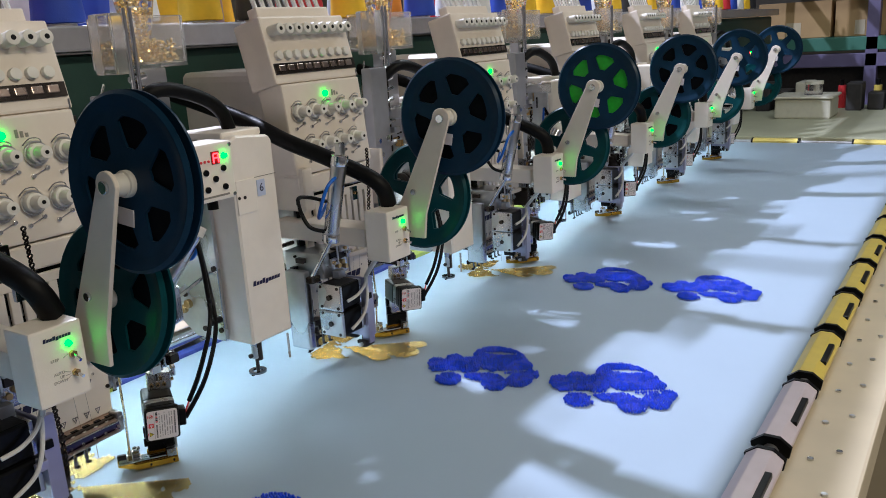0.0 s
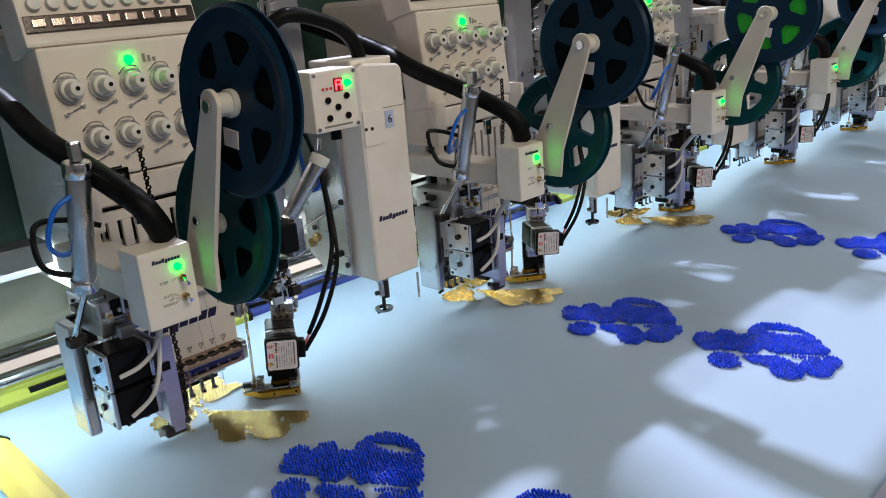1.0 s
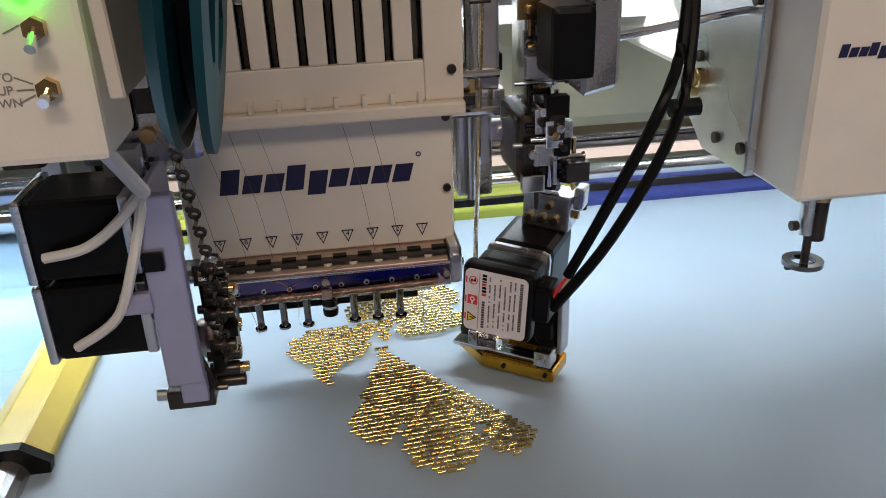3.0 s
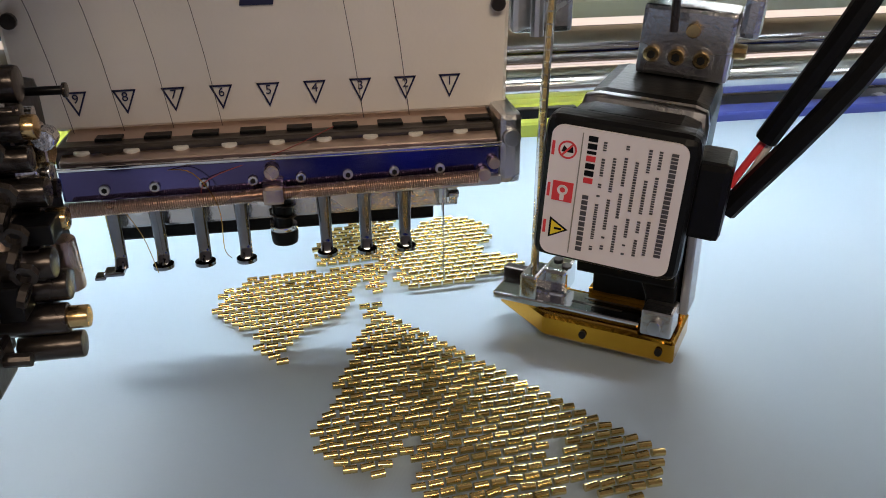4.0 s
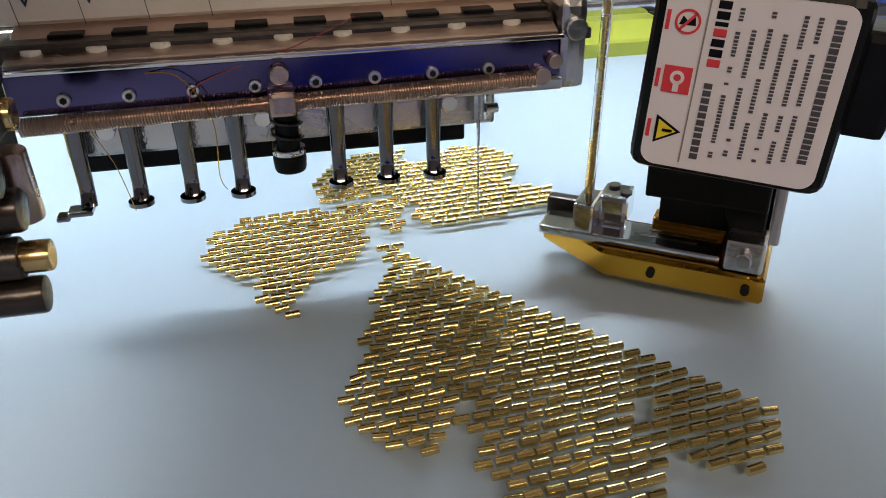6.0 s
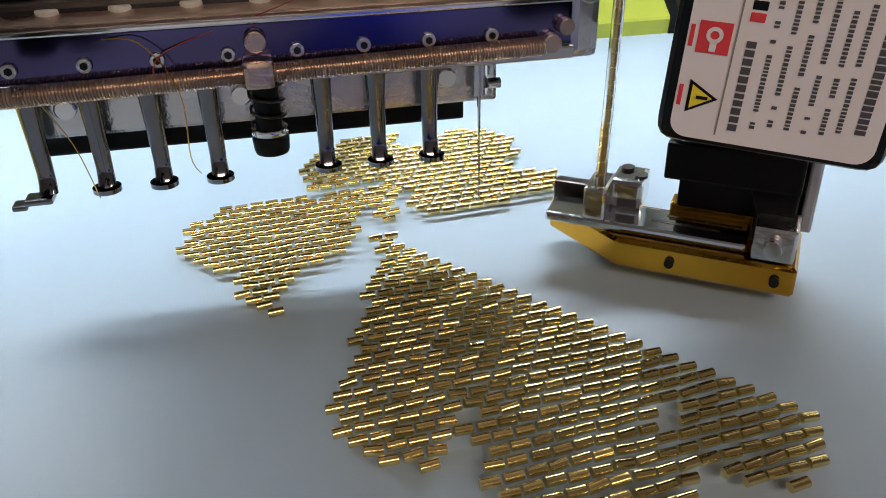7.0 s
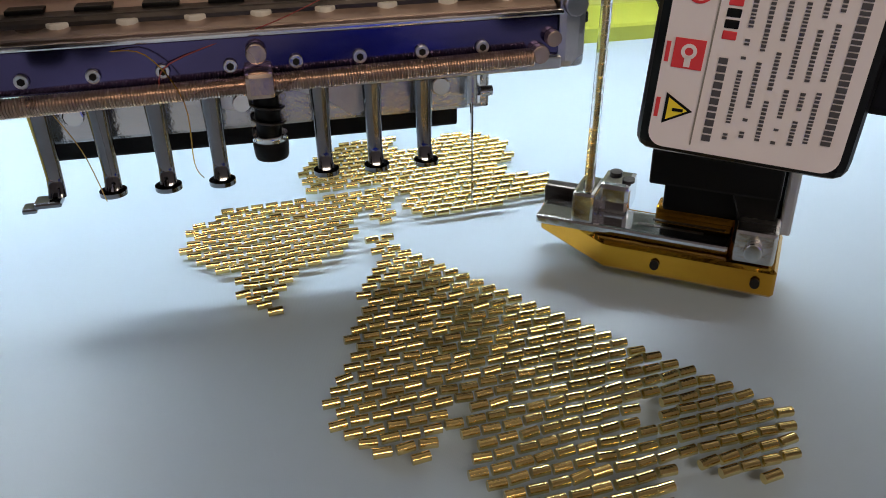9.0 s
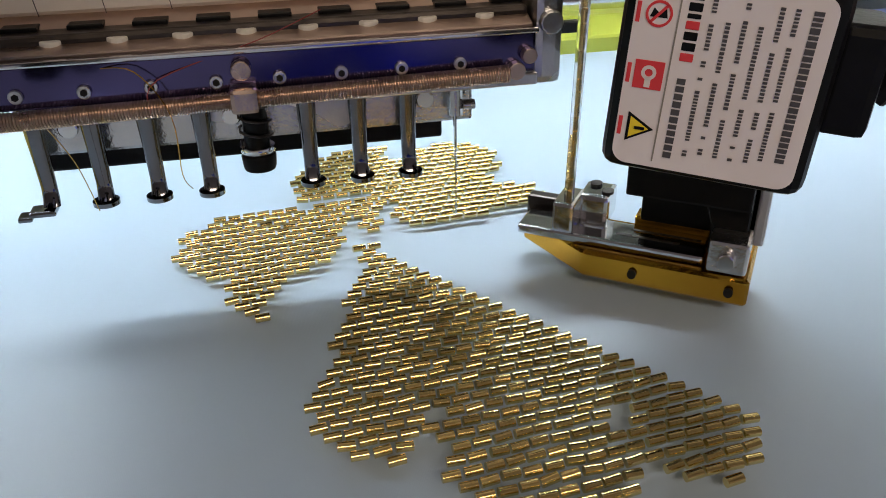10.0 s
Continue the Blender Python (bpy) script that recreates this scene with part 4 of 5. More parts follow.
# ---- bead device ----
def bead_device():
    t = thing("bead_device", "bead feeder with clear hopper, black motor and gold shoe", "bead feeder", "bead feeders beside the heads")
    yaw = math.atan2(-0.59, 0.81)
    D = Matrix.Translation((0.0835, -0.078, 0)) @ Matrix.LocRotScale(None, Euler((0, 0, yaw)), None).to_4x4()
    # label face looks to -y of D; x of D runs along the shoe
    M = Matrix.Translation((0.0792, -0.072, 0.0072)) @ Matrix.LocRotScale(None, Euler((0, 0, yaw + 0.07)), (0.85, 0.85, 0.85)).to_4x4() @ Matrix.Translation((0, 0, 0.082)) @ pose(0, 0, 0, 0, 4, 0) @ Matrix.Translation((0, 0, -0.082))
    mt = part("stepper_motor", B(-0.021, 0.021, 0.0, 0.012, 0.0605, 0.1035, 0.0045, seg=4), BLACK, t, "black rounded stepper motor")
    mt.matrix_local = M
    part("motor_body", B(-0.019, 0.019, 0.012, 0.034, 0.063, 0.101, 0.006), BLACK, mt)
    part("motor_band", B(-0.0195, 0.0195, 0.034, 0.041, 0.0625, 0.1015, 0.005), STEEL, mt, "steel band")
    part("motor_rear", B(-0.019, 0.019, 0.041, 0.088, 0.063, 0.101, 0.005), BLACK, mt)
    part("cable_socket", B(0.0195, 0.0295, 0.004, 0.022, 0.074, 0.096, 0.002), BLACK, mt)
    lb = part("type_label", PRISM(rounded(-0.0183, 0.0183, 0.0628, 0.1012, 0.0032), 0.0016, None, Matrix.Translation((0, -0.0006, 0))), PAPER, mt, "white type label with fine print")
    y = -0.0008
    random.seed(5)
    part("no_entry_sign", RING(0.0026, 0.0021, 0.0002, 24, None, Matrix.Translation((-0.0135, y, 0.0945))), REDP, lb)
    part("sign_slash", PRISM([(-0.0153, 0.0928), (-0.0149, 0.0924), (-0.0117, 0.0962), (-0.0121, 0.0966)], 0.0002, None, Matrix.Translation((0, y, 0))), REDP, lb)
    part("sign_glyph", PRISM([(-0.0152, 0.0938), (-0.0146, 0.0956), (-0.0134, 0.0946), (-0.0122, 0.0958), (-0.0118, 0.0938)], 0.0002, None, Matrix.Translation((0, y + 0.0001, 0))), BLACK, lb)
    part("red_square", B(-0.0164, -0.0106, y, y + 0.0003, 0.0794, 0.0852), REDP, lb)
    part("square_glyph", RING(0.0015, 0.0008, 0.0002, 16, None, Matrix.Translation((-0.0135, y - 0.0002, 0.0828))), PAPER, lb)
    part("square_glyph", B(-0.0141, -0.0129, y - 0.0002, y, 0.0798, 0.0818), PAPER, lb)
    part("warning_triangle", PRISM([(-0.0161, 0.0678), (-0.0161, 0.0742), (-0.0106, 0.071)], 0.0002, None, Matrix.Translation((0, y, 0))), BLACK, lb)
    part("warning_fill", PRISM([(-0.0155, 0.0687), (-0.0155, 0.0733), (-0.0116, 0.071)], 0.0002, None, Matrix.Translation((0, y - 0.0001, 0))), YELP, lb)
    part("warning_stroke", B(-0.0145, -0.0124, y - 0.0003, y, 0.0707, 0.0713), BLACK, lb)
    bm = None
    for z in (0.0945, 0.0823, 0.071):
        bm = B(-0.0179, -0.0171, y, y + 0.0003, z - 0.002, z + 0.002, 0, bm)
    part("red_print", bm, REDP, lb)
    bm, bmr = None, None
    z = 0.0995
    for i in range(7):                                     # brand, set on end
        h = 0.0016 if i != 2 else 0.0009
        b = B(-0.0082, -0.0056, y, y + 0.0003, z - h, z, 0.0002)
        if i in (3, 6):
            bmr = join(bmr, b) if bmr else b
        else:
            bm = join(bm, b) if bm else b
        z -= h + 0.0005
    part("brand_mark", bm, BLACK, lb)
    if bmr:
        part("brand_mark", bmr, REDP, lb)
    part("label_rule", B(-0.0099, -0.0096, y, y + 0.0003, 0.0642, 0.1), GREYP, lb)
    bm = None
    z = 0.0825
    while z > 0.066:
        h = 0.0009 + 0.0004 * random.random()
        bm = B(-0.0078, -0.0061, y, y + 0.0003, z - h, z, 0, bm)
        z -= h + 0.0004
    for col, x in enumerate((-0.0035, -0.0005, 0.0025, 0.0055, 0.0085, 0.0112, 0.0148)):
        w = 0.00045 if col < 6 else 0.0009
        z = 0.0985 - 0.004 * (col % 2) * (col < 5)
        end = 0.0665 + 0.004 * random.random()
        while z > end:
            h = w * (0.7 + 0.6 * random.random())
            bm = B(x - w, x + w, y, y + 0.0003, z - h, z, 0, bm)
            bm = None if bm is None else bm
            z -= h + (0.0003 if random.random() < 0.9 else 0.0022)
    tagged(part("fine_print", bm, INK, lb, "unreadable print"), kind="stuff")
    # shoe
    S = D @ Matrix.Translation((-0.0199, 0.0255, 0)) @ Matrix.Diagonal((0.865, 1, 1, 1))
    prof = [(-0.05, 0.051), (-0.0445, 0.0535), (0.0265, 0.0535), (0.0265, 0.0305), (-0.024, 0.0305), (-0.05, 0.046)]
    flat = Matrix(((1, 0, 0, 0), (0, 0, 1, 0), (0, 1, 0, 0), (0, 0, 0, 1)))
    sh = part("shoe", PRISM([(x, yy) for x, yy in prof], 0.008, None, Matrix.Translation((0, 0, 0.003)) @ flat, 0.0009), GOLDA, t, "gold anodised shoe on the cloth")
    sh.matrix_local = S
    part("shoe_rail", B(-0.012, 0.025, 0.046, 0.0525, 0.011, 0.0165, 0.0006), GOLDA, sh)
    bm = None
    for x in (-0.008, 0.021):
        bm = C((x, 0.0304, 0.007), (x, 0.0296, 0.007), 0.0014, n=12, bm=bm)
    part("shoe_holes", bm, SLOT, sh)
    sl = part("slide_plate", B(-0.0475, 0.012, 0.034, 0.0465, 0.0112, 0.0138, 0.0007), CHROME, sh, "polished slide plate")
    part("slide_slot", B(-0.016, 0.004, 0.0385, 0.0397, 0.0134, 0.0139), GUN, sl)
    part("slide_slot", B(-0.012, 0.01, 0.0425, 0.0435, 0.0134, 0.0139), GUN, sl)
    part("slide_nose", B(-0.0495, -0.038, 0.0475, 0.052, 0.011, 0.017, 0.0008), GUN, sh)
    bk = part("tube_block", B(-0.036, -0.029, 0.034, 0.0465, 0.0135, 0.0225, 0.001), CHROME, sh, "polished tube holder")
    part("tube_block_rear", B(-0.03, -0.02, 0.042, 0.0535, 0.0135, 0.0225, 0.0015), CHROME, sh)
    bm = None
    for x, yy in ((-0.0265, 0.05), (-0.0215, 0.046)):
        bm = C((x, yy, 0.0224), (x, yy, 0.0232), 0.002, n=14, bm=bm)
    part("block_screws", bm, GUN, sh)
    # black bracket from the motor down to the shoe
    part("drive_bracket", PRISM([(-0.012, 0.05), (0.0235, 0.05), (0.0235, 0.0135), (0.0125, 0.0135), (0.0125, 0.022), (0.006, 0.0375), (-0.012, 0.0375)], 0.006, None, Matrix.Translation((0, 0.037, 0)), 0.0006), BLACK, sh, "black drive bracket")
    part("drive_plate", B(-0.01, 0.0245, 0.044, 0.05, 0.0165, 0.062, 0.001), BLACK, sh)
    part("drive_edge", B(0.0246, 0.028, 0.04, 0.052, 0.0165, 0.06, 0.0008), ALU, sh)
    part("drive_bar", B(-0.013, 0.0235, 0.033, 0.0368, 0.0285, 0.038, 0.0008), BLACK, sh)
    part("drive_shaft", B(-0.006, 0.012, 0.03, 0.044, 0.0405, 0.0615, 0.002), STEEL, sh)
    part("bracket_foot", B(0.0135, 0.025, 0.0295, 0.04, 0.0125, 0.0215, 0.001), STEEL, sh)
    part("bracket_screw", C((0.019, 0.0296, 0.0165), (0.019, 0.0275, 0.0165), 0.0026, n=14, bevel=0.0004), CHROME, sh)
    # head of the motor: clamp block with brass screws
    cb = part("clamp_block", B(-0.01, 0.02, 0.07, 0.09, 0.1012, 0.124, 0.0015), STEEL, t, "bright clamp block")
    cb.matrix_local = M
    bm = None
    for x in (-0.005, 0.003, 0.011):
        bm = bolt((x, 0.07, 0.1085), (0, -1, 0), 0.0028, bm, 0.003)
        part("bolt_socket", C((x, 0.0669, 0.1085), (x, 0.0666, 0.1085), 0.0014, n=6), SLOT, cb)
        part("washer", C((x, 0.0695, 0.1085), (x, 0.0699, 0.1085), 0.0037, n=16), STEEL, cb)
    bm = bolt((0.007, 0.07, 0.1175), (0, -1, 0), 0.0024, bm, 0.003)
    bm = bolt((0.02, 0.078, 0.111), (1, 0, 0), 0.0026, bm, 0.004)
    part("block_bolts", bm, BRASS, cb)
    part("side_lug", B(0.0205, 0.027, 0.072, 0.086, 0.116, 0.13, 0.002), STEEL, cb)
    part("side_lug", B(-0.002, 0.01, 0.069, 0.086, 0.1265, 0.138, 0.003), GUN, cb)
    fittings(cb, 54, 14, -0.008, 0.018, 0.068, 0.084, 0.128, 0.146, 0.0035)
    # bead tube from hopper to shoe
    tp = S @ Vector((-0.0325, 0.04, 0.021))
    part("bead_tube", TU([tp, (0.083, 0.0, 0.075), (0.086, 0.004, 0.12), (0.092, 0.008, 0.25), (0.11, 0.02, 0.36), (0.15, 0.04, 0.43)], 0.0014, 8), ACRYL, t, "clear bead tube", True)
    bm = None
    way = [tp, Vector((0.083, 0.0, 0.075)), Vector((0.086, 0.004, 0.12)), Vector((0.092, 0.008, 0.25))]
    for p0, p1 in zip(way, way[1:]):
        n = int((p1 - p0).length / 0.0036)
        for i in range(n):
            bm = C(p0.lerp(p1, i / n), p0.lerp(p1, (i + 0.86) / n), 0.0011, n=6, bm=bm)
    tagged(part("tube_bead_row", bm, GOLDI, t, "gold beads in the tube"), kind="stuff")
    # mounting column
    part("column", B(0.118, 0.158, 0.004, 0.022, 0.19, 0.42, 0.002), ALU, t, "grey machined column plate")
    part("column_lower", B(0.108, 0.122, -0.012, 0.022, 0.128, 0.215, 0.003), STEEL, t)
    part("column_foot", B(0.1, 0.124, -0.03, 0.016, 0.12, 0.156, 0.004), GUN, t)
    bm = None
    for x, z in ((0.127, 0.31), (0.147, 0.312), (0.132, 0.287), (0.132, 0.268), (0.15, 0.275), (0.127, 0.235), (0.147, 0.238)):
        bm = bolt((x, 0.004, z), (0, -1, 0), 0.0044, bm, 0.003)
    part("column_bolts", bm, CHROME, t)
    part("slide_guard", B(0.112, 0.118, -0.008, 0.016, 0.16, 0.3, 0.002), CREAM, t)
    ac = part("air_cylinder", C((0.163, -0.062, 0.268), (0.13, -0.045, 0.214), 0.0088, n=24, bevel=0.001), STEEL, t, "slanted steel air cylinder", True)
    part("cylinder_cap", C((0.167, -0.064, 0.275), (0.162, -0.0615, 0.266), 0.0105, n=24, bevel=0.001), KNOB, ac, "", True)
    part("cylinder_tip", C((0.167, -0.062, 0.28), (0.171, -0.06, 0.292), 0.0035, n=12), CHROME, ac)
    sm = part("small_motor", B(0.108, 0.128, -0.06, -0.03, 0.178, 0.21, 0.003), BLACK, t, "small black actuator")
    part("actuator_plate", PRISM([(0.124, 0.168), (0.142, 0.172), (0.142, 0.212), (0.128, 0.214)], 0.022, None, Matrix.Translation((0, -0.052, 0)), 0.002), STEEL, sm)
    part("link_rod", C((0.142, -0.035, 0.191), (0.25, 0.02, 0.193), 0.0022, n=10), CHROME, t, "", True)
    part("air_hose", TU([(0.166, -0.05, 0.262), (0.174, -0.048, 0.245), (0.168, -0.04, 0.235), (0.164, -0.03, 0.27), (0.166, -0.03, 0.31)], 0.0022, 8), CABLEB, t, "blue air hose", True)
    end = M @ Vector((0.029, 0.012, 0.088))
    bm = TU([end + Vector((0.007, -0.0005, 0.011)), (0.124, -0.088, 0.124), (0.148, -0.085, 0.168), (0.163, -0.07, 0.2), (0.165, -0.06, 0.26), (0.168, -0.03, 0.31)], 0.0026, 8)
    bm = TU([end - Vector((0, 0, 0.006)), (0.128, -0.09, 0.114), (0.155, -0.085, 0.16), (0.168, -0.068, 0.2), (0.168, -0.058, 0.26)], 0.0026, 8, bm)
    bm = C((0.155, -0.08, 0.168), (0.168, -0.08, 0.168), 0.004, n=10, bm=bm)
    part("motor_cables", bm, RUBBER, t, "black motor cable", True)
    part("red_wire", TU([end, end + Vector((0.0035, -0.0005, 0.006)), end + Vector((0.008, -0.0005, 0.0125))], 0.0009, 8, None, 3), REDP, t, "", True)
    part("white_wire", TU([end + Vector((0.002, 0, -0.001)), end + Vector((0.0052, -0.001, 0.0048)), end + Vector((0.0088, -0.0005, 0.0115))], 0.0009, 8, None, 3), CABLEW, t, "", True)
    fittings(t, 51, 26, 0.098, 0.13, -0.042, -0.03, 0.116, 0.162, 0.0042)
    fittings(t, 52, 18, 0.106, 0.124, -0.02, -0.011, 0.16, 0.225, 0.0042)
    fittings(t, 53, 10, 0.165, 0.2, 0.0, 0.03, 0.27, 0.44, 0.0055)
    # hopper
    hp = part("hopper_floor", B(0.172, 0.248, 0.014, 0.086, 0.445, 0.449, 0.001), ACRYL, t, "clear acrylic hopper")
    for b in ((0.172, 0.248, 0.014, 0.0165, 0.4495, 0.502), (0.172, 0.248, 0.0835, 0.086, 0.4495, 0.502), (0.172, 0.1745, 0.017, 0.083, 0.4495, 0.502), (0.2455, 0.248, 0.017, 0.083, 0.4495, 0.502)):
        part("hopper_side", B(*b, 0.0006), ACRYL, hp)
    random.seed(3)
    bm = None
    for i in range(420):
        p = Vector((0.178 + 0.064 * random.random(), 0.02 + 0.06 * random.random(), 0.452 + 0.024 * random.random() ** 1.3))
        d = Vector((random.uniform(-1, 1), random.uniform(-1, 1), random.uniform(-0.4, 0.4))).normalized() * 0.0022
        bm = C(p - d, p + d, 0.0016, n=6, bm=bm)
    tagged(part("loose_bead_heap", bm, GOLDI, hp, "loose gold beads"), kind="stuff")
    part("funnel", C((0.212, 0.05, 0.47), (0.212, 0.05, 0.56), 0.012, 0.03, 20), ACRYL, hp, "", True)
    bm = None
    for i in range(150):
        h = random.random()
        a, r = random.uniform(0, 6.28), (0.009 + 0.014 * h) * math.sqrt(random.random())
        p = Vector((0.212 + r * math.cos(a), 0.05 + r * math.sin(a), 0.475 + 0.06 * h))
        d = Vector((random.uniform(-1, 1), random.uniform(-1, 1), random.uniform(-1, 1))).normalized() * 0.0022
        bm = C(p - d, p + d, 0.0016, n=6, bm=bm)
    tagged(part("funnel_bead_heap", bm, GOLDI, hp, "loose gold beads"), kind="stuff")
    for x in (0.168, 0.176):
        part("hopper_post", C((x, 0.012, 0.42), (x, 0.012, 0.51), 0.0025, n=10), CHROME, hp, "", True)
    part("side_tank", B(0.15, 0.17, 0.014, 0.05, 0.44, 0.505, 0.002), ACRYL, hp)
    part("hopper_stem", B(0.2, 0.236, 0.04, 0.062, 0.3, 0.444, 0.002), ALU, t)
    bm = None
    for z in np.arange(0.28, 0.44, 0.017):
        bm = C((0.17, 0.02, z), (0.19, 0.02, z + 0.004), 0.0038, n=10, bm=bm)
    part("feed_screws", bm, STEEL, t)
    part("feed_post", C((0.18, 0.022, 0.26), (0.18, 0.022, 0.44), 0.003, n=10), GUN, t)
    bm = TU([(0.16, 0.03, 0.39), (0.19, 0.005, 0.42), (0.245, 0.0, 0.408), (0.278, 0.0, 0.385), (0.286, 0.0, 0.35), (0.28, 0.01, 0.33)], 0.0085, 12, None, 8)
    part("conduit", bm, RUBBER, t, "thick black conduit", True)
    return t


def digit_box():
    t = thing("control_box", "small cream control box with red digit and buttons", "control box", "control boxes beside the heads")
    body = part("box_body", B(0.139, 0.197, -0.1, -0.06, 0.304, 0.366, 0.003), WHITE, t)
    bm = None
    for x, z in ((0.157, 0.336), (0.181, 0.338), (0.169, 0.328), (0.157, 0.318), (0.181, 0.318)):
        bm = C((x, -0.1, z), (x, -0.1025, z), 0.0034, n=14, bm=bm, bevel=0.0006)
    part("buttons", bm, BLACK, t)
    part("digit_window", B(0.1665, 0.1775, -0.1012, -0.0995, 0.3435, 0.357, 0.0006), mat("red_window", (0.25, 0.005, 0.008), 0.3), t)
    bm = None
    for x0, x1, z0, z1 in ((0.169, 0.175, 0.354, 0.3554), (0.169, 0.175, 0.3495, 0.3508), (0.168, 0.1694, 0.345, 0.3545), (0.1746, 0.176, 0.345, 0.3545)):
        bm = B(x0, x1, -0.102, -0.1011, z0, z1, 0, bm)
    part("digit_segments", bm, LEDR, t, "lit red digit")
    part("indicator_lamp", C((0.1835, -0.0995, 0.351), (0.1835, -0.104, 0.351), 0.003, 0.0024, 14), LEDG, t, "lit green lamp")
    bm = None
    for i in range(3):
        bm = C((0.1525 + 0.005 * i, -0.1, 0.3475), (0.1525 + 0.005 * i, -0.1012, 0.3475), 0.0014, n=10, bm=bm)
    part("small_lamps", bm, REDP, t)
    bm = None
    for x in (0.143, 0.193):
        for z in (0.308, 0.362):
            bm = bolt((x, -0.1, z), (0, -1, 0), 0.0022, bm, 0.001)
    part("box_screws", bm, STEEL, t)
    part("print_line", B(0.15, 0.186, -0.1004, -0.0995, 0.3085, 0.3105), GREYP, t)
    part("hanger", B(0.16, 0.2, -0.062, 0.03, 0.34, 0.358, 0.003), STEEL, t)
    part("knob", C((0.178, -0.08, 0.302), (0.178, -0.08, 0.292), 0.006, n=16), BLACK, t)
    return t


def coiling_head():
    t = thing("coiling_head", "tall cream coiling head with a sprung disc foot", "sewing head", "coiling heads along the beam")
    prof = [(0.255, 0.103), (0.324, 0.103), (0.324, 0.35), (0.318, 0.357), (0.265, 0.362), (0.255, 0.355)]
    body = part("front_cover", PRISM(prof, 0.06, None, Matrix.Translation((0, -0.045, 0)), 0.0025), WHITE, t, "cream sheet-metal cover")
    part("top_cap", B(0.258, 0.322, -0.03, 0.05, 0.356, 0.366, 0.004, seg=3), WHITE, body)
    part("hatch", B(0.2565, 0.2875, -0.0465, -0.044, 0.268, 0.309, 0.0008), WHITE, body)
    part("seam", B(0.288, 0.3235, -0.0457, -0.044, 0.3085, 0.3092), GREYP, body)
    bm = bolt((0.268, -0.0465, 0.288), (0, -1, 0), 0.0022, None, 0.001)
    bm = bolt((0.259, -0.0465, 0.2885), (0, -1, 0), 0.002, bm, 0.001)
    part("hatch_screws", bm, GUN, body)
    part("number_label", B(0.29, 0.303, -0.0462, -0.0445, 0.285, 0.305, 0.0003), LABELB, body, "pale blue number label")
    words("6", 0.014, Matrix.Translation((0.2965, -0.0465, 0.295)) @ FRONT, NAVY, body)
    mark(0.046, 0.0062, Matrix.Translation((0.2885, -0.0456, 0.177)), NAVY, body)
    sp = part("side_plate", PRISM([(-0.01, 0.105), (0.045, 0.105), (0.075, 0.125), (0.075, 0.3), (0.05, 0.34), (-0.01, 0.34)], 0.006, None, Matrix(((0, 1, 0, 0.247), (1, 0, 0, 0.005), (0, 0, 1, 0), (0, 0, 0, 1))), 0.001), STEEL, t, "silver side plate with bolts")
    bm = None
    for y, z in ((0.0, 0.12), (0.0, 0.2), (0.0, 0.29), (0.03, 0.118), (0.06, 0.16), (0.055, 0.3)):
        bm = bolt((0.247, y, z), (-1, 0, 0), 0.0035, bm, 0.003)
    part("plate_bolts", bm, GUN, sp)
    part("pulley", C((0.247, 0.045, 0.225), (0.236, 0.045, 0.225), 0.016, n=28, bevel=0.002), GUN, sp, "dark steel pulley", True)
    part("pulley_hub", C((0.236, 0.045, 0.225), (0.232, 0.045, 0.225), 0.008, n=20, bevel=0.001), BRONZE, sp, "", True)
    bm = bolt((0.247, 0.055, 0.148), (-1, 0, 0), 0.006, None, 0.006)
    bm = bolt((0.247, 0.065, 0.14), (-1, 0, 0), 0.006, bm, 0.006)
    part("brass_nuts", bm, BRASS, sp)
    part("casting", B(0.254, 0.325, 0.016, 0.3, 0.14, 0.345, 0.014, seg=3), CREAM, t, "cream casting")
    part("side_motor", C((0.34, 0.06, 0.27), (0.324, 0.06, 0.27), 0.03, n=28, bevel=0.004), CREAM, t, "", True)
    part("needle_bar", C((0.277, -0.012, 0.104), (0.277, -0.012, 0.07), 0.0042, n=14), STEEL, t, "", True)
    part("bar_sleeve", C((0.2835, -0.012, 0.104), (0.2835, -0.012, 0.066), 0.0052, n=14, bevel=0.0008), GUN, t, "", True)
    part("bar_brass", C((0.2835, -0.012, 0.1045), (0.2835, -0.012, 0.09), 0.0056, n=14), BRASS, t, "", True)
    part("disc_foot", RING(0.0115, 0.007, 0.003, 28, None, pose(0.2785, -0.012, 0.0505, 90, 0, 0)), FOOTM, t, "ring-shaped steel foot", True)
    bm = B(0.268, 0.289, -0.0133, -0.0107, 0.0482, 0.0505)
    bm = C((0.2795, -0.012, 0.0505), (0.2795, -0.012, 0.07), 0.0025, n=10, bm=bm)
    bm = bolt((0.271, -0.013, 0.076), (-1, 0, 0), 0.003, bm, 0.004)
    part("foot_stem", bm, GUN, t)
    part("shaft", C((0.33, 0.02, 0.193), (0.42, 0.02, 0.193), 0.003, n=10), GUN, t)
    for o in t.children:
        o.location.x -= 0.0125 if not o.name.startswith(("needle_bar", "bar_", "disc_foot", "foot_stem")) else 0.005
    return t


for build in (embroidery_head, sequin_device, bead_device, digit_box, coiling_head):
    first = build()
    for k in range(1, HEADS):
        made = copy_thing(first, pose(k * HP, 0, 0))
        for o in made.children_recursive:
            if o.name.startswith("narrow_film") and k != 3:
                bpy.data.objects.remove(o)
            elif o.name.startswith("sequin_film") and k != 1:
                if k == 2:
                    o.data = o.data.copy()
                    o.data.materials[0] = FILMG
                    tagged(o, "bright green wound sequin film")
                elif k > 3:
                    bpy.data.objects.remove(o)


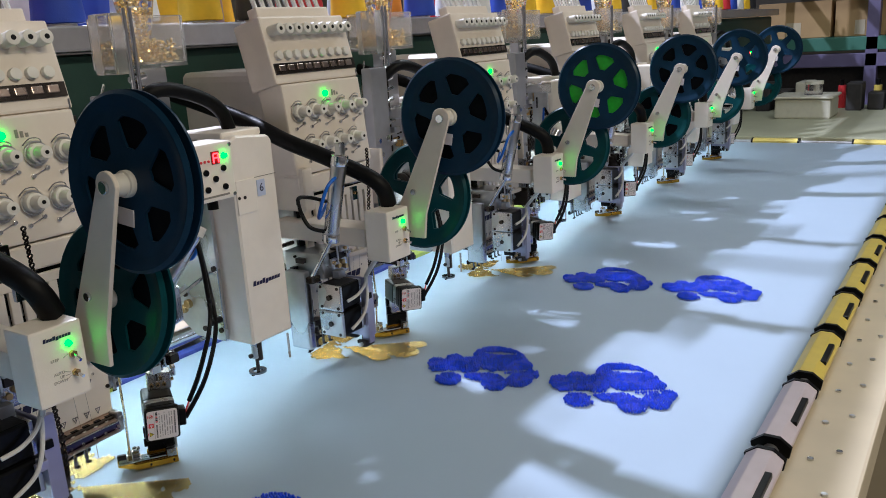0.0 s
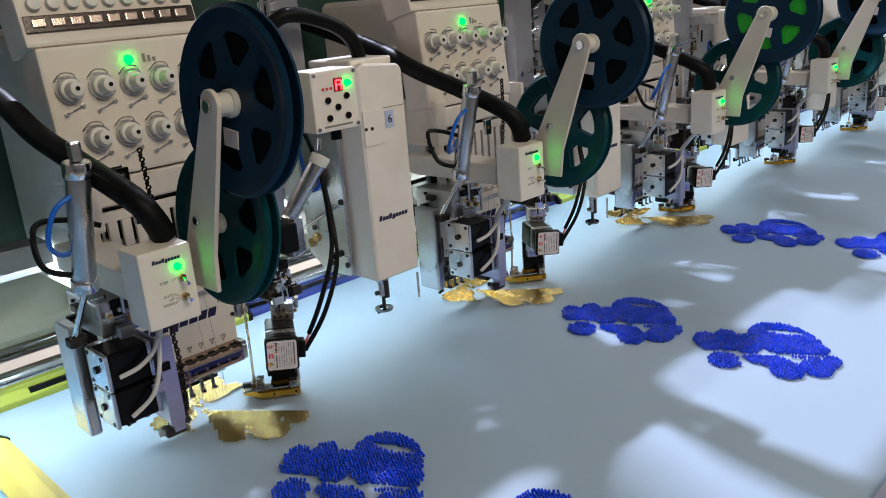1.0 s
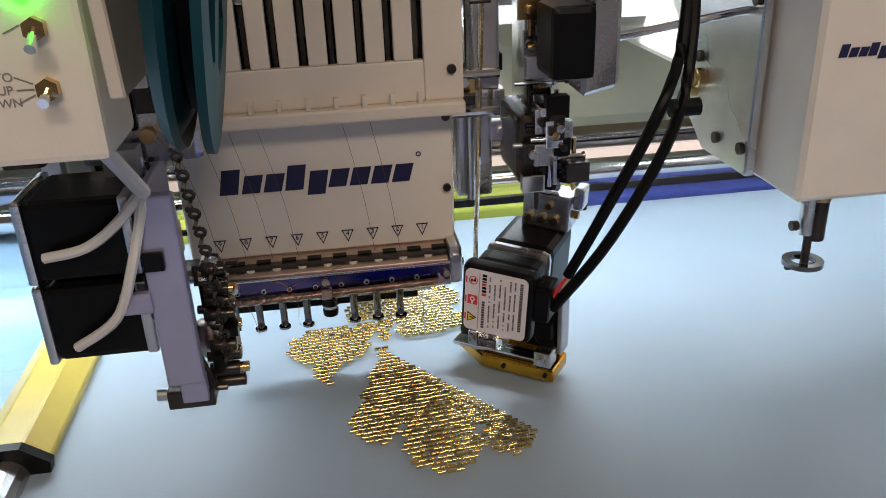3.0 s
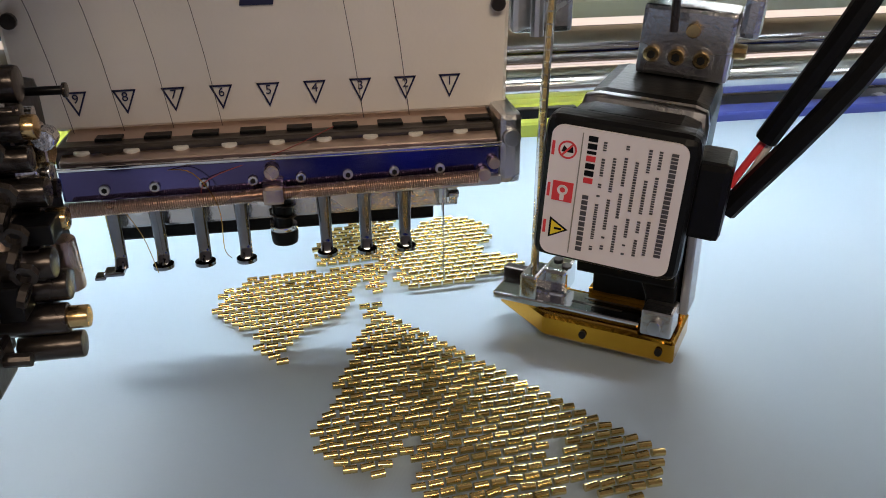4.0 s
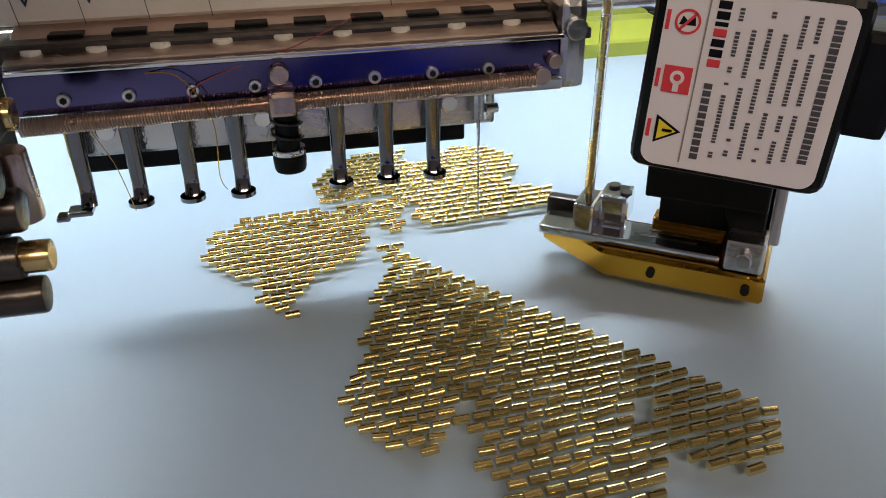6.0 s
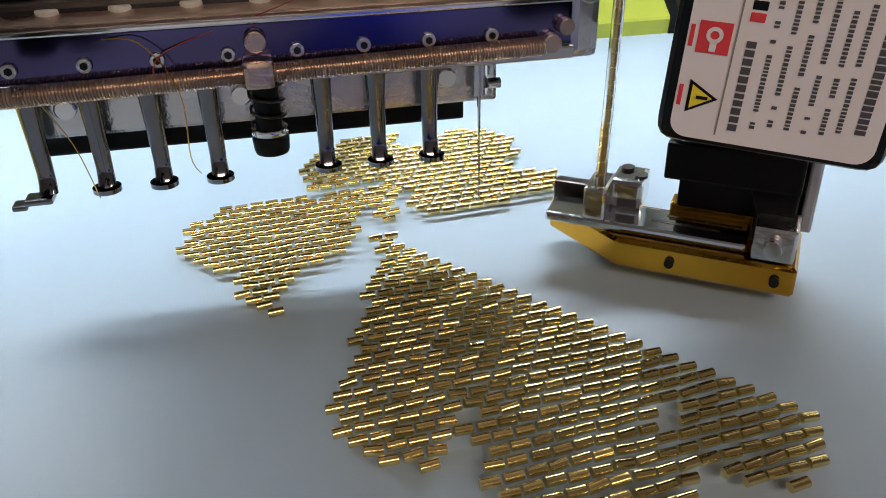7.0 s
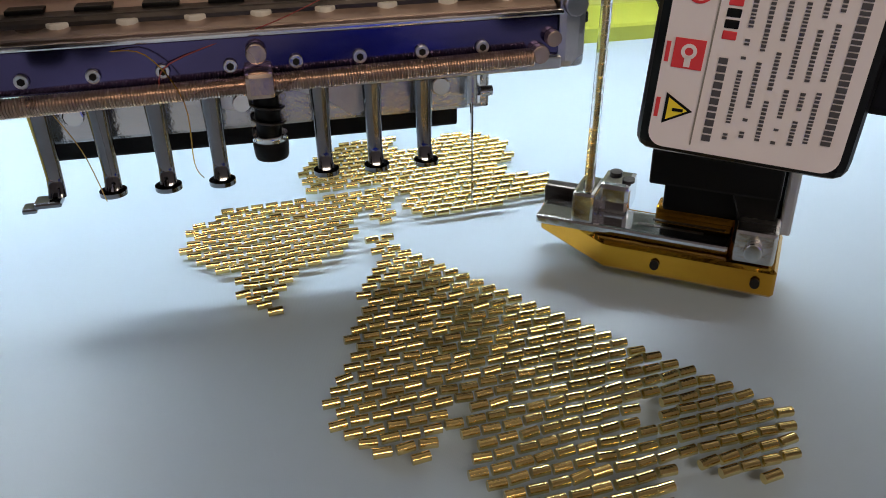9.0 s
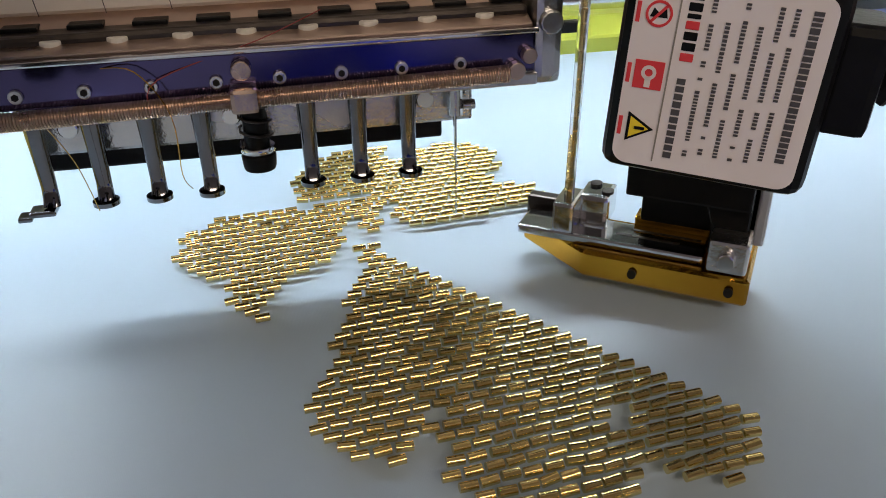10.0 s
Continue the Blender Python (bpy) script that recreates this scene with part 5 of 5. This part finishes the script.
for o in bpy.data.objects:
    if o.type == "MESH" and o.data.materials and o.data.materials[0] == ACRYL:
        o.visible_shadow = False


# ---- motifs ----
def inside(shapes, x, y):
    hit = False
    for cx, cy, rx, ry, a, hole in shapes:
        c, s = math.cos(math.radians(a)), math.sin(math.radians(a))
        u, v = ((x - cx) * c + (y - cy) * s) / rx, (-(x - cx) * s + (y - cy) * c) / ry
        q = u * u + v * v
        if hole:
            if q < 1:
                hit = False
        elif q < 1:
            hit = True
    return hit


def fan(x, y):
    """Three-lobed petal that widens from its apex."""
    dx, dy = x - 0.027, y - 0.027
    if math.hypot(dx, dy) < 0.013:
        return abs(dx - 0.001) < 0.0035 and dy < 0.001
    left, right, base = dx + 0.278 * -dy, 0.073 * -dy / 0.1 - dx, dy + 0.078 + 0.25 * dx
    if left > 0 and right > 0 and base > 0:
        return True
    return inside([(-0.0075, -0.075, 0.0135, 0.02, 0, False), (0.024, -0.098, 0.0195, 0.025, 0, False), (0.058, -0.1, 0.0145, 0.0155, 0, False)], dx, dy)


LEFT = [(-0.004, 0.036, 0.025, 0.0235, 8, False), (0.009, 0.042, 0.014, 0.013, 10, False), (-0.006, 0.013, 0.0075, 0.017, 0, False), (-0.006, 0.003, 0.004, 0.012, 0, False)]
TOP = [(0.031, 0.079, 0.022, 0.03, -20, False), (0.054, 0.06, 0.026, 0.024, 0, False), (0.068, 0.085, 0.017, 0.02, -20, False), (0.08, 0.052, 0.012, 0.01, 0, False), (0.029, 0.046, 0.007, 0.012, 0, False), (0.05, 0.1, 0.006, 0.008, 0, True), (0.037, 0.042, 0.0022, 0.013, -8, True), (0.012, 0.061, 0.022, 0.003, 10, True), (0.024, 0.041, 0.004, 0.006, 0, True)]


def bead_mesh():
    bm = C((-0.0019, 0, 0.0011), (0.0019, 0, 0.0011), 0.0011, n=10)
    me = bpy.data.meshes.new("bead")
    for f in bm.faces:
        f.smooth = len(f.verts) == 4
    for e in bm.edges:
        e.smooth = all(len(f.verts) == 4 for f in e.link_faces)
    bm.to_mesh(me)
    bm.free()
    me.materials.append(GOLDB)
    return me


def bead_spots(test):
    spots = []
    tilt = math.radians(5)
    for j in range(-34, 42):
        for i in range(-30, 34):
            u, v = 0.0046 * (i + 0.5 * (j % 2)), 0.0037 * j
            x, y = 0.03 + u * math.cos(tilt) - v * math.sin(tilt), 0.0 + u * math.sin(tilt) + v * math.cos(tilt)
            if test(x, y):
                spots.append((x + random.gauss(0, 0.0001), y + random.gauss(0, 0.0001), 5 + random.gauss(0, 2.0)))
    return spots


def petals():
    random.seed(21)
    me = bead_mesh()
    tests = (("fan_petal", "three-lobed petal of gold tube beads sewn on the cloth", fan), ("leaf_petal", "leaf-shaped petal of gold tube beads sewn on the cloth", lambda x, y: inside(LEFT, x, y)), ("bud_petal", "half-sewn petal of gold tube beads under the needles", lambda x, y: inside(TOP, x, y)))
    for name, label, test in tests:
        spots = bead_spots(test)
        for k in range(3):
            t = thing(name, label, "bead motif", "gold motifs on the cloth", pose(k * HP, 0, 0.0002))
            if k == 0:
                for x, y, a in spots[:450]:
                    o = new("bead", me)
                    o.parent = t
                    o.matrix_local = pose(x, y, 0, random.gauss(0, 7), random.gauss(0, 2.5), a)
                spots_rest = spots[450:]
            else:
                spots_rest = spots
            if spots_rest:
                bm = bmesh.new()
                for x, y, a in spots_rest:
                    add_prism(bm, x, y, a)
                tagged(part("bead_field", bm, GOLDI, t), kind="stuff")


def add_prism(bm, x, y, a):
    c, s = math.cos(math.radians(a)), math.sin(math.radians(a))
    rings = []
    for u in (-0.0019, 0.0019):
        rings.append([bm.verts.new((x + u * c - v * s, y + u * s + v * c, z)) for v, z in ((-0.0011, 0.0006), (-0.0006, 0.0019), (0.0006, 0.0019), (0.0011, 0.0006))])
    for j in range(3):
        bm.faces.new((rings[0][j], rings[0][j + 1], rings[1][j + 1], rings[1][j]))
    bm.faces.new(rings[0][::-1])
    bm.faces.new(rings[1])


FLOWER_A = [(0.033, -0.147, 0.0274, 0.0151, 43, False), (0.049, -0.165, 0.0325, 0.0156, 35, False), (0.051, -0.188, 0.0285, 0.0165, 35, False), (0.088, -0.218, 0.0529, 0.0364, 54, False), (0.077, -0.251, 0.024, 0.0217, 41, False),
            (0.059, -0.284, 0.0148, 0.0106, 29, False), (0.024, -0.227, 0.028, 0.0141, 99, False), (0.012, -0.253, 0.0226, 0.018, 36, False), (0.036, -0.277, 0.0229, 0.0181, 32, False), (-0.003, -0.187, 0.0206, 0.0179, 59, False),
            (0.108, -0.209, 0.024, 0.0062, 106, True), (0.047, -0.235, 0.0484, 0.0034, 121, True), (0.004, -0.204, 0.0085, 0.003, -124, True), (0.016, -0.169, 0.0218, 0.0034, 123, True)]
FLOWER_B = [(x + 0.018, y - 0.187, rx, ry, a, hole) for x, y, rx, ry, a, hole in FLOWER_A]


def blue_flowers():
    random.seed(8)
    for shapes in (FLOWER_A, FLOWER_B):
        lobes = [q for q in shapes if not q[5]]
        beds = [bmesh.new() for q in lobes]
        for j in range(-190, 0):
            for i in range(-20, 60):
                x, y = 0.0034 * (i + 0.5 * (j % 2)), 0.0031 * j
                if not inside(shapes, x, y):
                    continue
                bm = next(b for q, b in zip(lobes, beds) if inside([q], x, y))
                x += random.gauss(0, 0.0004)
                y += random.gauss(0, 0.0004)
                h = 0.0032 + 0.0011 * random.random()
                lx, ly = random.gauss(0, 0.0003), random.gauss(0, 0.0003)
                rings = [[bm.verts.new((x + lx * z / h + r * math.cos(q * 1.0472), y + ly * z / h + r * math.sin(q * 1.0472), z)) for q in range(6)] for r, z in ((0.00125, 0), (0.00145, h * 0.55), (0.0009, h * 0.88))]
                top = bm.verts.new((x + lx, y + ly, h))
                for q in range(6):
                    p = (q + 1) % 6
                    made = [bm.faces.new((lo[q], lo[p], hi[p], hi[q])) for lo, hi in zip(rings, rings[1:])]
                    made.append(bm.faces.new((rings[2][q], rings[2][p], top)))
                    for f in made:
                        f.smooth = True
        t = thing("blue_flower", "cobalt blue loop-stitched flower on the pale cloth", "embroidery", "blue flowers on the cloth")
        for bm in beds:
            part("petal", bm, BLUEF, t)
        for k in range(1, 3):
            copy_thing(t, pose(k * HP, 0, 0))


petals()
blue_flowers()


# ---- thread rack above the beam ----
def cone(x, y, material, label):
    t = thing("thread_cone", label, "thread cone", "thread cones on the rack", pose(x, y, 0.5005))
    part("thread", C((0, 0, 0.004), (0, 0, 0.12), 0.034, 0.024, 20, None, 0.004), material, t, "", True)
    part("core", C((0, 0, 0.0), (0, 0, 0.145), 0.022, 0.012, 14), KNOB, t, "", True)


def thread_rack():
    t = thing("thread_rack", "grey steel thread rack standing on the beam rail", "rack")
    part("cross_rail", B(-0.9, 4.2, 0.3, 0.335, 0.8, 0.83, 0.003), ALU, t)
    part("cross_rail", B(-0.9, 4.2, 0.3, 0.335, 1.05, 1.08, 0.003), ALU, t)
    bm = None
    for k in range(9):
        bm = B(-0.62 + k * 0.6, -0.59 + k * 0.6, 0.34, 0.37, 0.5005, 1.2, 0.002, bm)
    part("uprights", bm, ALU, t)
    bm = None
    for k in range(72):
        bm = C((-0.8 + k * 0.065, 0.318, 0.831), (-0.8 + k * 0.065, 0.318, 0.89), 0.006, n=8, bm=bm)
    part("thread_eyes", bm, ALU, t)
    random.seed(4)
    cols = [mat(n, c, 0.6, bump=0.3, bump_scale=500) for n, c in (("yellow_thread", (0.8, 0.5, 0.02)), ("red_thread", (0.5, 0.02, 0.03)), ("blue_thread", (0.02, 0.06, 0.4)), ("white_thread", (0.7, 0.7, 0.68)), ("black_thread", (0.02, 0.02, 0.025)), ("orange_thread", (0.75, 0.25, 0.02)))]
    names = ("yellow", "dark red", "deep blue", "white", "black", "orange")
    order = (3, 2, 0, 0, 1, 2, 3, 0, 4, 1, 0, 5, 2, 3)
    i = 0
    for row, y in enumerate((0.245, 0.4)):
        for x in np.arange(-0.35 + 0.05 * row, 3.9, 0.118):
            c = order[i % 14]
            i += 1
            cone(float(x), y, cols[c], names[c] + " sewing thread wound on a white cone")


thread_rack()


# ---- things past the end of the machine ----
def background():
    far = mat("pale_green_table", (0.42, 0.42, 0.3), 0.5, vary=0.15, scale=6)
    wood = mat("tan_cardboard", (0.5, 0.33, 0.16), 0.7, vary=0.15, scale=8)
    green = mat("green_shelf_paint", (0.06, 0.2, 0.15), 0.5, vary=0.15, scale=8)
    purple = mat("grey_violet_paint", (0.16, 0.14, 0.27), 0.5, vary=0.15, scale=8)
    boxm = mat("translucent_plastic", (0.62, 0.6, 0.5), 0.35, vary=0.08)
    dark = mat("dark_clutter_and_shade", (0.03, 0.028, 0.03), 0.6, vary=0.4)
    t = thing("side_table", "pale green work table past the end of the machine", "table")
    part("tabletop", B(3.02, 4.3, -1.6, 0.4, -0.035, 0.0, 0.005), far, t)
    bm = None
    for x in (3.1, 4.2):
        for y in (-1.5, 0.3):
            bm = B(x, x + 0.06, y, y + 0.06, FLOOR, -0.035, 0, bm)
    part("table_legs", bm, far, t)
    r = thing("storage_rack", "steel storage rack with green and violet beams", "rack")
    for z, m in ((0.265, green), (0.6, purple), (0.18, purple), (0.98, green)):
        part("rack_beam", B(4.5, 4.56, -2.2, 0.96, z, z + 0.07, 0.004), m, r)
    bm = None
    for y in (-2.2, -0.27, 0.9):
        bm = B(4.5, 4.58, y, y + 0.06, FLOOR, 1.5, 0.004, bm)
    part("rack_posts", bm, purple, r)
    for z in (0.335, 0.98):
        part("rack_shelf", B(4.56, 5.3, -2.2, 0.96, z - 0.03, z, 0.002), green, r)
    random.seed(9)
    y = -2.0
    while y < 0.5:
        w = 0.24 + 0.2 * random.random()
        b = thing("carton", "tan cardboard carton on the storage rack", "box", "cartons on the rack")
        part("carton_body", B(4.62, 5.1, y, y + w, 0.3355, 0.3355 + 0.16 + 0.08 * random.random(), 0.004), wood, b)
        part("carton_tape", B(4.617, 4.622, y + w * 0.4, y + w * 0.6, 0.345, 0.42), BEIGE, b)
        y += w + 0.02
    c = thing("storage_box", "translucent plastic storage box on the side table", "box")
    part("box_body", B(3.62, 3.85, -0.19, 0.05, 0.0, 0.09, 0.012), boxm, c)
    part("box_lid", B(3.61, 3.86, -0.2, 0.06, 0.091, 0.103, 0.006), boxm, c)
    j = thing("glass_jar", "small clear jar with a pale lid", "jar")
    part("jar_body", C((3.72, -0.1, 0.1035), (3.72, -0.1, 0.15), 0.04, 0.036, 20), ACRYL, j, "", True)
    part("jar_lid", C((3.72, -0.1, 0.151), (3.72, -0.1, 0.165), 0.041, n=20), boxm, j, "", True)
    for i in range(9):
        o = thing("tool_box", "small dark tool box among clutter on the table", "box", "clutter on the side table")
        x, yy = 3.95 + 0.2 * random.random(), -0.72 + 0.09 * i + (0.14 if i > 5 else 0)
        part("box_body", B(x, x + 0.1 + 0.1 * random.random(), yy, yy + 0.07, 0.0, 0.06 + 0.09 * random.random(), 0.008), dark if i % 3 else boxm, o)
    for i, m in enumerate((REDP, YELLOW)):
        o = thing("spray_bottle", "small plastic bottle on the side table", "bottle")
        part("bottle_body", C((4.15, -0.16 - 0.16 * i, 0), (4.15, -0.16 - 0.16 * i, 0.11), 0.022, 0.018, 16), m, o, "", True)
        part("bottle_cap", C((4.15, -0.16 - 0.16 * i, 0.11), (4.15, -0.16 - 0.16 * i, 0.14), 0.01, n=12), BLACK, o, "", True)
    # Dark sheet put in for the shade below the rack beams.
    dk = thing("back_panel", "dark sheet added for the shade under the storage rack", "panel")
    part("panel_sheet", B(4.62, 4.64, -2.2, 0.96, -0.3, 0.17), dark, dk)
    part("panel_foot", B(4.6, 4.66, -2.2, 0.96, FLOOR, -0.3), dark, dk)
    o = thing("stool", "pale yellow-green stool standing before the machine", "stool")
    part("stool_seat", B(0.3, 0.62, -1.09, -0.77, -0.34, -0.31, 0.01), far, o)
    bm = None
    for x in (0.33, 0.55):
        for yy in (-1.06, -0.84):
            bm = B(x, x + 0.04, yy, yy + 0.04, FLOOR, -0.34, 0.003, bm)
    part("legs", bm, far, o)
    o = thing("folded_cloth", "pale blue sheet hanging beyond the clamp frame", "fabric")
    bm = bmesh.new()
    g = []
    for i in range(91):
        row = []
        for jx in range(111):
            x, y = -0.95 + 0.78 * i / 90, -0.58 + 1.0 * jx / 110
            row.append(bm.verts.new((x, y, -0.012 + 0.014 * noise.noise((x * 9, y * 6, 2)) + 0.026 * (0.45 - abs(noise.noise((x * 6 + y * 5, y * 13 - x * 2, 7)))) + 0.012 * (0.4 - abs(noise.noise((x * 16 - y * 7, y * 27, 5)))))))
        g.append(row)
    for i in range(90):
        for jx in range(110):
            bm.faces.new((g[i][jx], g[i + 1][jx], g[i + 1][jx + 1], g[i][jx + 1]))
    part("sheet", bm, BLUEC, o, "", True)


background()
